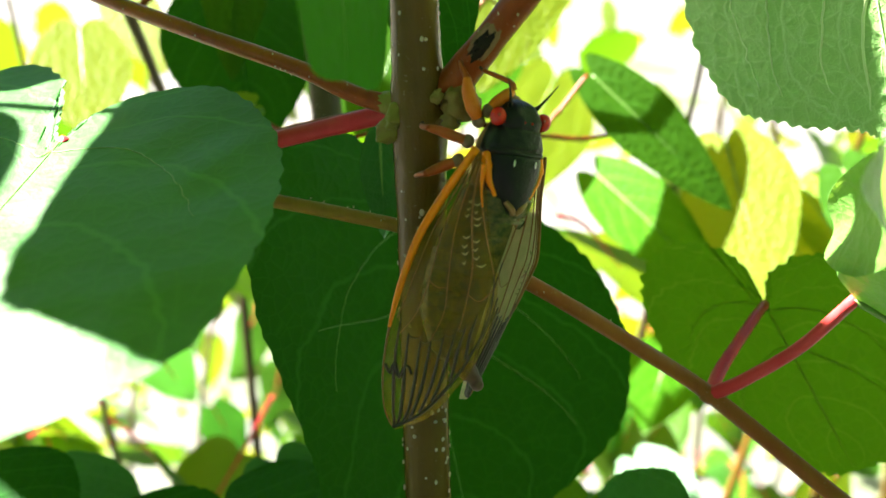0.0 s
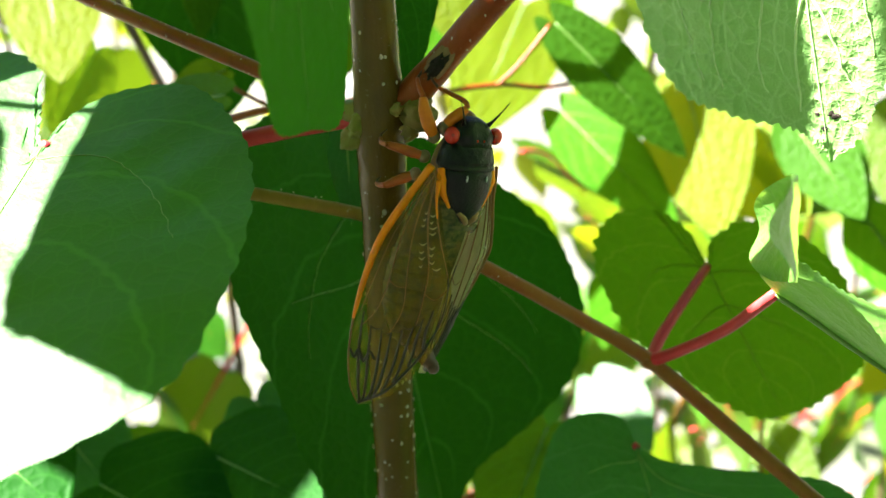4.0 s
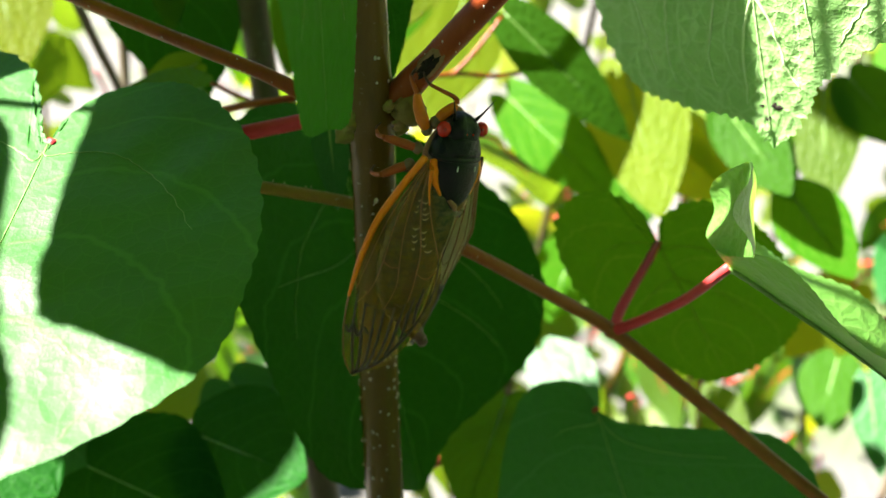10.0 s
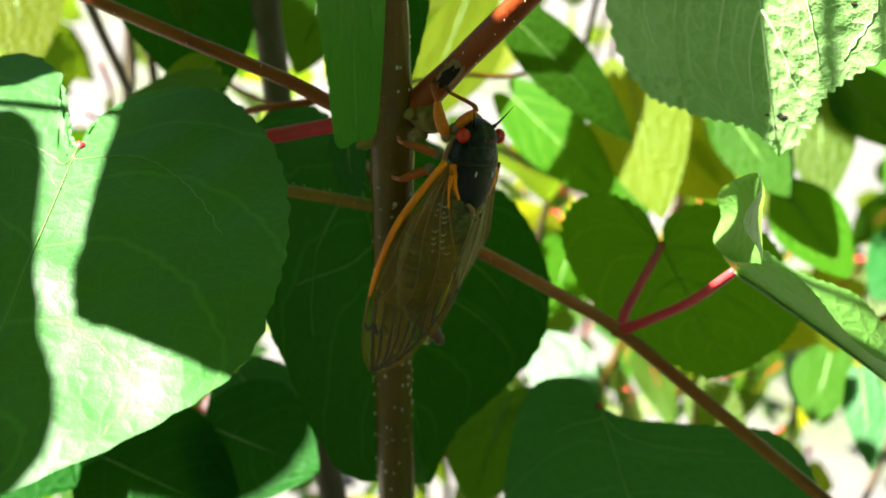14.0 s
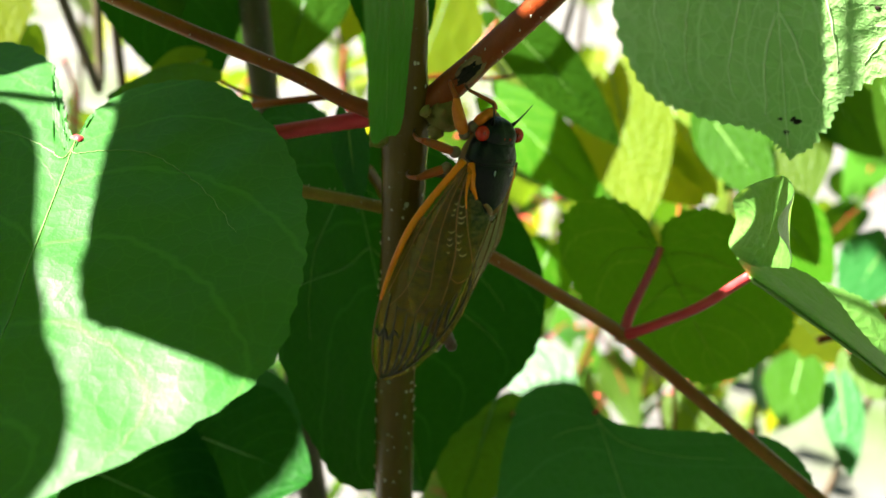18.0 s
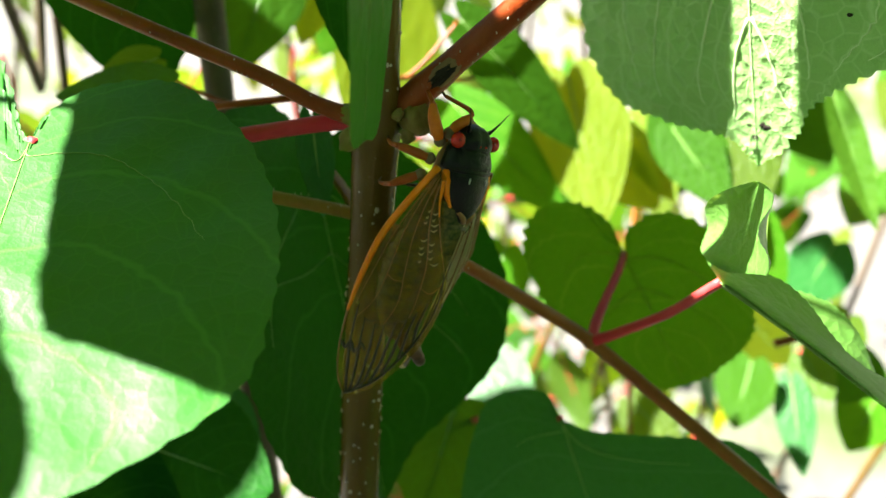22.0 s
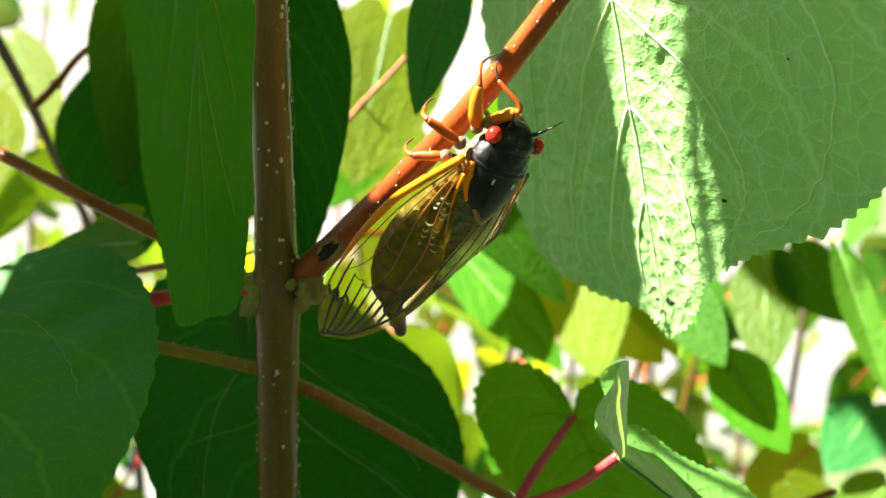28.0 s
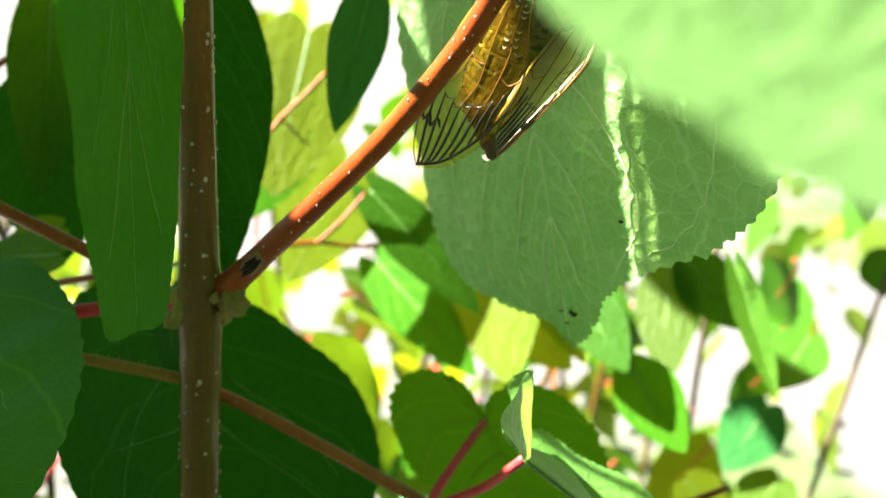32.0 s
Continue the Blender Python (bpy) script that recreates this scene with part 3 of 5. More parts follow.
shaped_leaf((-0.0443, 0.1082, 1.1755), (-0.0490, 0.0540, 1.1605), (-0.11, -0.29, 0.95),
            [(0, 0), (2.4, -4), (4.6, -11), (9, -19.5), (16, -24), (23, -18), (28, -6), (31, 10), (31, 24), (27, 38), (17, 48), (0, 57)],
            [(0, 0), (-1.2, -6), (-6, -11.5), (-15, -12), (-22, -5.5), (-27.5, 5), (-30.2, 18), (-29.8, 30), (-26.8, 40), (-17, 48), (0, 57)],
            LEAF_GLOSS, "broad green heart-shaped leaf, half in hard sunlight", veins=([(0.01, -0.02), (0.20, -0.30), (0.36, -0.52), (0.5, -0.66), (0.58, -0.74)], [(0.01, 0.02), (0.20, 0.25), (0.36, 0.45), (0.52, 0.75)]), vein_r=0.00008,
            stalk=[(-0.0443, 0.1082, 1.1755), (-0.040, 0.113, 1.172), (-0.032, 0.1135, 1.1705), (-0.0226, 0.1136, 1.1737), (-0.0085, 0.1097, 1.1779), (-0.004, 0.1075, 1.179)], stalk_r=(0.0008, 0.001, 0.0011, 0.0012),
            rows=110, cols=40, bend=0.0, cup=0.02, teeth=30, tooth=0.5, quilt=0.006, seed=3, wave=0.01)
shaped_leaf((-0.0090, 0.0790, 1.2480), (-0.0078, 0.0815, 1.1866), (0.93, -0.34, -0.1),
            [(0, 0), (9, 5), (13.3, 20), (11.6, 33), (10.8, 43), (8.5, 51), (7.6, 56.5), (5.8, 59.6), (0, 61.4)], [(0, 0), (-8, 5), (-12, 20), (-11, 38), (-10, 48), (-8.6, 57), (-6, 62.8), (0, 61.4)], LEAF_HANG, "narrow hanging green leaf with a bitten-off end",
            stalk=[(-0.0090, 0.0790, 1.2480), (-0.0085, 0.085, 1.254), (-0.006, 0.100, 1.246), (-0.004, 0.1060, 1.235)], stalk_mat=SHOOT,
            rows=100, cols=26, cup=0.03, seed=8, tooth=0.3, teeth=60, quilt=0.004, vein_r=0.00007, veins=([(0.3, -0.02), (0.42, -0.30), (0.5, -0.7)], [(0.3, 0.02), (0.42, 0.30), (0.5, 0.7)], [(0.55, -0.02), (0.66, -0.40), (0.7, -0.7)], [(0.55, 0.02), (0.66, 0.40), (0.7, 0.7)]))
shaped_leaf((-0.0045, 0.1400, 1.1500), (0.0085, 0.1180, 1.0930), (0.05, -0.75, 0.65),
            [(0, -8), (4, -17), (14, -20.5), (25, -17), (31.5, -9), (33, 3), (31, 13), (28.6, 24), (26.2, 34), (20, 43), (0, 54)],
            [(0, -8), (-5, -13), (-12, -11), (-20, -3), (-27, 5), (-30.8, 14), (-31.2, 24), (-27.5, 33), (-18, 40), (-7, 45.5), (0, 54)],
            LEAF_SHADE, "large green leaf behind the stem, shade put into its colour", fold_plus=46,
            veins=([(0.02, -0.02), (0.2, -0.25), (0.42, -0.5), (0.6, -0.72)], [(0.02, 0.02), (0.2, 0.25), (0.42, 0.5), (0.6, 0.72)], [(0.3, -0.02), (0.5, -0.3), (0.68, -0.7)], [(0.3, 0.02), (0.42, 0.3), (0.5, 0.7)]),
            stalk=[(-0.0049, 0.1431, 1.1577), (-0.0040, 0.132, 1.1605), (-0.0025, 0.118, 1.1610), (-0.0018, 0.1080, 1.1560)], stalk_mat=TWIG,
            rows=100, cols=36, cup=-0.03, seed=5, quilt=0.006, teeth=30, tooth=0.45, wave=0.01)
shaped_leaf((0.0496, 0.1331, 1.1446), (0.0635, 0.1229, 1.1205), (-0.17, -0.94, 0.30),
            [(0, 0), (0.6, -7.5), (4.6, -12.8), (10, -14.4), (14.6, -10.8), (16.6, -4), (16, 4), (13.4, 11.5), (9, 20.5), (4, 27), (0, 29)],
            [(0, 0), (-3, -3.5), (-9, -3.5), (-15, 2), (-18, 10), (-17.8, 18), (-16.4, 24.6), (-12, 27.8), (-6, 29), (0, 29)],
            LEAF_MID, "heart-shaped green leaf on a pink stalk", veins=([(0.01, -0.02), (0.2, -0.3), (0.4, -0.55), (0.6, -0.75)], [(0.01, 0.02), (0.2, 0.3), (0.36, 0.55), (0.5, 0.75)], [(0.3, -0.01), (0.5, -0.3), (0.7, -0.7)], [(0.3, 0.01), (0.5, 0.3), (0.68, 0.7)]),
            stalk=[(0.0496, 0.1331, 1.1446), (0.0455, 0.126, 1.1450), (0.0385, 0.1160, 1.1425), (0.0356, 0.1108, 1.1409)], stalk_r=(0.0007, 0.0008, 0.001),
            rows=90, cols=32, cup=-0.06, bend=0.05, seed=6, quilt=0.012, tooth=0.7, teeth=30, vein_r=0.00008, vein_mat=LEAF_FRESH)
curled = leaf("leaf", (0.0453, 0.0948, 1.1611), (0.0720, 0.0800, 1.1462), (0.75, -0.25, 0.58), 0.026, LEAF_CURL, "curled pale green leaf folded along its midrib",
     stalk=[(0.0453, 0.0948, 1.1611), (0.0425, 0.1015, 1.1520), (0.0385, 0.1085, 1.1440), (0.0356, 0.1110, 1.1409)], stalk_r=(0.0007, 0.0008, 0.001),
     rows=80, cols=32, notch=0.10, widest=0.40, point=2.0, left=0.7, right=1.0, fold=32, bend=0.05, seed=7, wave=0.05, tooth=0.02, rib=0.0004)
lobe(curled, (0.0420, 0.0830, 1.1690), (0.0424, 0.0883, 1.1791), (-0.958, 0.287, 0.0), 0.028)
shaped_leaf((0.0364, 0.1102, 1.2327), (0.0545, 0.1075, 1.1735), (-0.86, -0.48, -0.12),
            [(0, 0), (8, -8), (20, -4), (27, 8), (29, 24), (29.3, 44), (25, 54.5), (16, 57.2), (6, 58.2), (2, 60), (0, 62.6)],
            [(0, 0), (-10, -8), (-26, -6), (-38, 6), (-43, 20), (-38, 32.5), (-30, 39.5), (-17, 46), (-9.4, 51), (-6, 57), (0, 62.6)],
            LEAF_UNDER, "large leaf showing its pale veined underside", vein_mat=RIB_UNDER, vein_r=0.00018,
            veins=([(0.01, -0.02), (0.16, -0.5), (0.32, -0.68), (0.5, -0.78), (0.68, -0.85)], [(0.01, 0.02), (0.16, 0.45), (0.32, 0.62), (0.5, 0.72), (0.62, 0.82)], [(0.25, -0.01), (0.4, -0.25), (0.58, -0.55), (0.72, -0.8)],
                   [(0.25, 0.01), (0.4, 0.25), (0.55, 0.55), (0.66, 0.8)], [(0.48, -0.01), (0.64, -0.3), (0.76, -0.7)], [(0.48, 0.01), (0.62, 0.3), (0.74, 0.7)], [(0.68, -0.01), (0.8, -0.4), (0.84, -0.7)], [(0.68, 0.01), (0.78, 0.4), (0.82, 0.7)]),
            stalk=[(0.0364, 0.1102, 1.2327), (0.0354, 0.1092, 1.2367), (0.0369, 0.0967, 1.2474), (0.0385, 0.0842, 1.2500)],
            rows=170, cols=80, cup=0.02, quilt=0.016, seed=9, tooth=0.8, teeth=46, holes=2.0, net=-0.32,
            marks=((0.62, -0.50, 0.45), (0.90, -0.25, 0.9), (0.93, 0.15, 0.6), (0.88, 0.35, 0.4), (0.55, -0.15, 0.25), (0.40, -0.6, 0.2)))
leaf("leaf", (0.0088, 0.0262, 1.2620), (0.0537, 0.0038, 1.2295), (-0.13, -0.89, 0.44), 0.042, LEAF_NEAR_LIT, "green leaf hanging close by, sunlight put into its colour",
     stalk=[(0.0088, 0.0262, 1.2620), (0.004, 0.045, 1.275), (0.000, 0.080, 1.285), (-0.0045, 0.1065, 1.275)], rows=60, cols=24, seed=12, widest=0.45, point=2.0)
# unseen leaves added higher up, so that their shade falls on the lower ones
def shade_leaf(near, off, rise, plus, minus, join, seed, arch=0.012):
    """An unseen leaf added to cast shade, level with the lower one that it shades: off across it in millimetres, rise
    metres up towards the sun.
    """
    base, tip, face = Vector(near[0]), Vector(near[1]), near[2]
    along, across, out = leaf_frame(base, tip, face)
    at = base + across * off[0] * MM + along * off[1] * MM + SUN_TO * rise
    root = at + along * plus[0][1] * MM
    return shaped_leaf(at, at + along, face, plus, minus, LEAF_TOP, "unseen leaf added overhead to cast shade", rows=60, cols=22, seed=seed, tooth=0.3,
                       stalk=[root, root + Vector((0.3, 0.2, 0.7)) * arch, root.lerp(Vector(join), 0.55) + Vector((0, 0, arch)), join])


BROAD = ((-0.0443, 0.1082, 1.1755), (-0.0490, 0.0540, 1.1605), (-0.11, -0.29, 0.95))
PALE = ((0.0364, 0.1102, 1.2327), (0.0545, 0.1075, 1.1735), (-0.86, -0.48, -0.12))
shade_leaf(BROAD, (-20, -16), 0.11, [(0, 0), (10, -4), (16, 3), (15.6, 19), (14.4, 36), (12.4, 46.5), (6, 50), (0, 53.5)],
          [(0, 0), (-14, -3), (-26, 10), (-30, 30), (-28, 50), (-20, 61), (-8, 57.4), (0, 53.5)], (-0.0065, 0.1065, 1.34), 41)
shade_leaf(BROAD, (18, -8), 0.13, [(0, 0), (14, 4), (24, 24), (26, 44), (18, 66), (0, 78)],
          [(0, 0), (-8, 0), (-13, 8), (-17, 23), (-22, 40), (-27, 50), (-27.5, 59), (-18, 71), (0, 78)], (-0.0065, 0.1065, 1.33), 42)
# two more unseen ones, added to keep the dark leaf, the heart-shaped leaf and the insect in the shade
SUN_SIDE = SUN_TO.cross(Vector((0, 0, 1))).normalized()
SUN_UP = SUN_SIDE.cross(SUN_TO)


def sun_frame(side, up, rise):
    return SUN_SIDE * side + SUN_UP * up + SUN_TO * rise


at = sun_frame(0.131, 0.816, 1.01)
shade_leaf((at, at - SUN_UP, SUN_TO), (0, 0), 0.0, [(0, 0), (10, 4), (18, 18), (20, 36), (19, 56), (10, 76), (0, 82)], [(0, 0), (-10, 4), (-18, 18), (-20, 36), (-21, 56), (-29, 67), (-30, 76), (-14, 83), (0, 82)], (-0.0065, 0.1065, 1.37), 63)
at = sun_frame(0.113, 0.797, 1.00)
shade_leaf((at, at - SUN_SIDE, SUN_TO), (0, 0), 0.0, [(0, 0), (8, -1), (13, 6), (14, 16), (9, 34), (0, 52)], [(0, 0), (-8, -1), (-13, 6), (-16, 16), (-26, 28), (-37, 38), (-30, 50), (0, 52)], (-0.0065, 0.1065, 1.36), 64)
# a small one added behind the broad leaf to shade the dark leaf
at = sun_frame(0.105, 0.770, 0.893)
shade_leaf((at, at - SUN_UP, SUN_TO), (0, 0), 0.0, [(0, 0), (5, 1), (8, 9), (6, 19), (0, 24)], [(0, 0), (-5, 1), (-8, 9), (-6, 19), (0, 24)], (-0.0220, 0.1140, 1.1670), 65, -0.002)
SWAY_A = shade_leaf(PALE, (16, 0), 0.08, [(0, -6), (14, 0), (20, 20), (20, 50), (10, 68), (0, 73)], [(0, -6), (-12, -1), (-15, 15), (-15, 35), (-14.5, 55), (-9, 68), (0, 73)], (-0.0065, 0.1065, 1.32), 61)
SWAY_B = shade_leaf(PALE, (-60, 0), 0.09, [(0, -6), (12, -1), (15, 15), (15, 35), (14.5, 55), (9, 68), (0, 73)], [(0, -6), (-12, -1), (-15, 15), (-15, 35), (-14.5, 55), (-9, 68), (0, 73)], (-0.0065, 0.1065, 1.35), 62)
# five more shade casters added out of view
leaf("leaf", (-0.0497, 0.1936, 1.3012), (-0.1076, 0.1496, 1.3043), (-0.1, 0.1, 1), 0.055, LEAF_TOP, "unseen leaf added overhead to cast shade",
     stalk=[(-0.0497, 0.1936, 1.3012), (-0.0472, 0.1959, 1.3050), (-0.0102, 0.1577, 1.3306), (-0.0065, 0.1065, 1.3300)], rows=50, cols=22, seed=43)
leaf("leaf", (-0.1765, 0.2154, 1.3250), (-0.1092, 0.2034, 1.3082), (-0.1, 0.1, 1), 0.06, LEAF_TOP, "unseen leaf added overhead to cast shade",
     stalk=[(-0.1765, 0.2154, 1.3250), (-0.1816, 0.2156, 1.3300), (-0.0707, 0.1699, 1.3575), (-0.0070, 0.1065, 1.3600)], rows=50, cols=22, seed=44)
leaf("leaf", (-0.2374, 0.2464, 1.3491), (-0.1554, 0.2273, 1.3523), (-0.1, 0.1, 1), 0.07, LEAF_TOP, "unseen leaf added overhead to cast shade",
     stalk=[(-0.2374, 0.2464, 1.3491), (-0.2434, 0.2471, 1.3529), (-0.0980, 0.1868, 1.3746), (-0.0070, 0.1065, 1.3700)], rows=50, cols=22, seed=45)
leaf("leaf", (-0.2238, 0.2181, 1.3389), (-0.1661, 0.1901, 1.3321), (-0.1, 0.1, 1), 0.055, LEAF_TOP, "unseen leaf added overhead to cast shade",
     stalk=[(-0.2238, 0.2181, 1.3389), (-0.2283, 0.2193, 1.3433), (-0.0925, 0.1720, 1.3744), (-0.0070, 0.1065, 1.3800)], rows=50, cols=22, seed=46)
leaf("leaf", (-0.1896, 0.1274, 1.3841), (-0.1499, 0.1115, 1.3773), (-0.1, 0.1, 1), 0.05, LEAF_TOP, "unseen leaf added overhead to cast shade",
     stalk=[(-0.1896, 0.1274, 1.3841), (-0.1931, 0.1280, 1.3885), (-0.0695, 0.1293, 1.3921), (-0.0070, 0.1065, 1.3700)], rows=50, cols=22, seed=47)
# a wide one added out of view to shade the low leaves
at = sun_frame(0.14, 0.735, 1.10)
shade_leaf((at, at - SUN_UP, SUN_TO), (0, 0), 0.0, [(0, 0), (26, 2), (38, 16), (38, 36), (24, 54), (0, 64)],
          [(0, 0), (-26, 2), (-38, 16), (-38, 36), (-24, 54), (0, 64)], (-0.0065, 0.1065, 1.38), 66)

leaf("leaf", (0.0320, 0.2000, 1.1694), (0.0594, 0.1825, 1.1452), (-0.14, -0.97, 0.51), 0.0148, LEAF_TOP, "smooth fresh green leaf lit from above", bend=0.1, fold=12, seed=21)
leaf("leaf", (0.0387, 0.2259, 1.1409), (0.0623, 0.1929, 1.1234), (-0.15, -0.94, 0.50), 0.0188, LEAF_MID, "smooth fresh green leaf lit from above", bend=0.08, fold=10, seed=22)
leaf("leaf", (0.0679, 0.2203, 1.1504), (0.0715, 0.1893, 1.1216), (-0.27, -0.93, 0.26), 0.0259, LEAF_BACKLIT, "yellow-green leaf with backlight put into its colour", seed=23)
leaf("leaf", (0.0332, 0.2754, 1.1574), (0.0147, 0.2396, 1.1279), (-0.11, -0.97, 0.20), 0.0324, LEAF_BACKLIT, "yellow-green leaf with backlight put into its colour", seed=24)
leaf("leaf", (0.0165, 0.2340, 1.2017), (0.0086, 0.2060, 1.1644), (-0.02, -0.90, 0.35), 0.034, LEAF_BACKLIT, "yellow-green leaf with backlight put into its colour", seed=93, rows=60, cols=24, teeth=22)
leaf("leaf", (0.0085, 0.2300, 1.1930), (-0.0030, 0.2080, 1.1600), (0.05, -0.90, 0.35), 0.020, LEAF_BACKLIT, "yellow-green leaf with backlight put into its colour", seed=94)
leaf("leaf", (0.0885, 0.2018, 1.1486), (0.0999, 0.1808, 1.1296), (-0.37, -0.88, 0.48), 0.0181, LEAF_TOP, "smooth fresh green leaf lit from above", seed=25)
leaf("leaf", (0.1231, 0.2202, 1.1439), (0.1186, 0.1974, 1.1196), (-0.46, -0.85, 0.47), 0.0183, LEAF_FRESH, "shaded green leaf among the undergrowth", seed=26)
leaf("leaf", (-0.0920, 0.2449, 1.1745), (-0.0808, 0.2116, 1.1530), (0.34, -0.93, 0.15), 0.0235, LEAF_BACKLIT, "yellow-green leaf with backlight put into its colour", seed=27)
leaf("leaf", (-0.0828, 0.2449, 1.1526), (-0.0913, 0.2259, 1.1357), (0.31, -0.92, 0.23), 0.0176, LEAF_FRESH, "shaded green leaf among the undergrowth", seed=28)
leaf("leaf", (-0.0440, 0.2047, 1.1878), (-0.0336, 0.1681, 1.1595), (0.21, -0.97, 0.23), 0.0308, LEAF_SHADE, "shaded green leaf among the undergrowth", seed=29)
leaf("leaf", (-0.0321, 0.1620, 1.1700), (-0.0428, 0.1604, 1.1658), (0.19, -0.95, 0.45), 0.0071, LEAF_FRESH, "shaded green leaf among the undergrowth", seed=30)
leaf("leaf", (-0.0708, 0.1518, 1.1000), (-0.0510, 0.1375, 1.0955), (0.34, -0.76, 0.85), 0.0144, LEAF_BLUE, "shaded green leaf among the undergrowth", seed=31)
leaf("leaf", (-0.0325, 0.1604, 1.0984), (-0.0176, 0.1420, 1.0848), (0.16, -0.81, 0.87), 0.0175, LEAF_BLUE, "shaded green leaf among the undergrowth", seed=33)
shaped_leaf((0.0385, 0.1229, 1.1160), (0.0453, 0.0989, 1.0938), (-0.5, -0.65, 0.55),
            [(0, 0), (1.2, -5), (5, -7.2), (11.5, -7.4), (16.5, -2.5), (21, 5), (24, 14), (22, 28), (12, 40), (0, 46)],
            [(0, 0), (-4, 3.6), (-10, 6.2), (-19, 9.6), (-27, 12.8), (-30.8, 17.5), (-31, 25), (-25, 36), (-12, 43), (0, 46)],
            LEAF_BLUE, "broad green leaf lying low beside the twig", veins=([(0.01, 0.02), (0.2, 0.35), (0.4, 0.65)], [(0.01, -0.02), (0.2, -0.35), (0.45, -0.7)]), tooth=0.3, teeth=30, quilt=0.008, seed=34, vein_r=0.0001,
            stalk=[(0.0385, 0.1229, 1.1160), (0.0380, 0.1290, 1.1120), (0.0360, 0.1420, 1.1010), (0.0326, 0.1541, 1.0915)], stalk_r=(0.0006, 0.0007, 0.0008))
leaf("leaf", (-0.0051, 0.1491, 1.2190), (0.0006, 0.1266, 1.1751), (0.07, -0.99, 0.18), 0.0201, LEAF_SHADE, "green leaf close behind the stem, coloured dark for shade", seed=35)
leaf("leaf", (-0.0083, 0.1284, 1.1720), (-0.0072, 0.1172, 1.1604), (0.07, -0.95, 0.40), 0.0058, LEAF_BLUE, "bluish green young leaf behind the stem", seed=36)
leaf("leaf", (0.0888, 0.1979, 1.1450), (0.0978, 0.1785, 1.1319), (-0.39, -0.86, 0.52), 0.0155, LEAF_TOP, "shaded green leaf among the undergrowth", seed=52)
leaf("leaf", (0.0867, 0.2183, 1.1401), (0.0945, 0.1977, 1.1242), (-0.36, -0.88, 0.31), 0.0140, LEAF_BACKLIT, "yellow-green leaf with backlight put into its colour", seed=53)
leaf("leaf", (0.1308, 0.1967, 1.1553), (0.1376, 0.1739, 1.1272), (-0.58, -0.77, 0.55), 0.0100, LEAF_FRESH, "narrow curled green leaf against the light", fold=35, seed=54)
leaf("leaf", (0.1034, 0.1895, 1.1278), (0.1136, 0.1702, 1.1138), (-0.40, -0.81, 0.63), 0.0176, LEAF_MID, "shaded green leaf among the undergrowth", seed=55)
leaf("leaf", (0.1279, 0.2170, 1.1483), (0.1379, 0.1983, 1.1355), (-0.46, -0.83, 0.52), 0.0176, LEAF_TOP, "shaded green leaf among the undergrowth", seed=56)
leaf("leaf", (0.0794, 0.2166, 1.1294), (0.0913, 0.1998, 1.1215), (-0.29, -0.87, 0.40), 0.0153, LEAF_BACKLIT, "yellow-green leaf with backlight put into its colour", seed=57)
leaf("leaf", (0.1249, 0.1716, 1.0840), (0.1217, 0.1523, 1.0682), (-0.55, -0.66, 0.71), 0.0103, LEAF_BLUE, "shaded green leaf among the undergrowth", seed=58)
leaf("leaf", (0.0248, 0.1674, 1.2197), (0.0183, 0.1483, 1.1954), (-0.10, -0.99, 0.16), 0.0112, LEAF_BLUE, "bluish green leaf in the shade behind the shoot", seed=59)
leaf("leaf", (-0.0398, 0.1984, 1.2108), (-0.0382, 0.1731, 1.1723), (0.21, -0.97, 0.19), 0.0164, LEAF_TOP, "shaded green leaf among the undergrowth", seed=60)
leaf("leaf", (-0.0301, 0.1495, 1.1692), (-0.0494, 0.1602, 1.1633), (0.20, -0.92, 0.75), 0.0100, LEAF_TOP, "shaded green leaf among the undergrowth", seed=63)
leaf("leaf", (-0.0934, 0.2800, 1.1827), (-0.0752, 0.2588, 1.1605), (0.32, -0.94, 0.15), 0.0165, LEAF_BACKLIT, "yellow-green leaf with backlight put into its colour", seed=64)
leaf("leaf", (0.0493, 0.2091, 1.0710), (0.0595, 0.1827, 1.0666), (-0.20, -0.81, 0.75), 0.0187, LEAF_BLUE, "shaded green leaf among the undergrowth", seed=65)
leaf("leaf", (0.0903, 0.1904, 1.0665), (0.0995, 0.1742, 1.0595), (-0.36, -0.74, 0.77), 0.0153, LEAF_FRESH, "shaded green leaf among the undergrowth", seed=66)
leaf("leaf", (0.1722, 0.2132, 1.0765), (0.1536, 0.2003, 1.0648), (-0.59, -0.67, 0.64), 0.0195, LEAF_FRESH, "shaded green leaf among the undergrowth", seed=70)
leaf("leaf", (0.1476, 0.2202, 1.0556), (0.1365, 0.2039, 1.0413), (-0.52, -0.69, 0.71), 0.0201, LEAF_TOP, "shaded green leaf among the undergrowth", seed=71)
leaf("leaf", (0.1755, 0.1930, 1.0623), (0.1585, 0.1796, 1.0506), (-0.61, -0.62, 0.69), 0.0205, LEAF_MID, "shaded green leaf among the undergrowth", seed=72)
leaf("leaf", (0.1722, 0.2291, 1.0941), (0.1529, 0.2143, 1.0789), (-0.52, -0.74, 0.63), 0.0212, LEAF_BLUE, "shaded green leaf among the undergrowth", seed=73)
leaf("leaf", (0.1864, 0.2369, 1.1163), (0.1700, 0.2228, 1.1038), (-0.56, -0.75, 0.46), 0.0195, LEAF_FRESH, "smooth fresh green leaf lit from above", seed=74)
leaf("leaf", (0.1451, 0.1827, 1.0800), (0.1560, 0.1705, 1.0817), (-0.50, -0.68, 0.84), 0.0184, LEAF_TOP, "shaded green leaf among the undergrowth", seed=75)
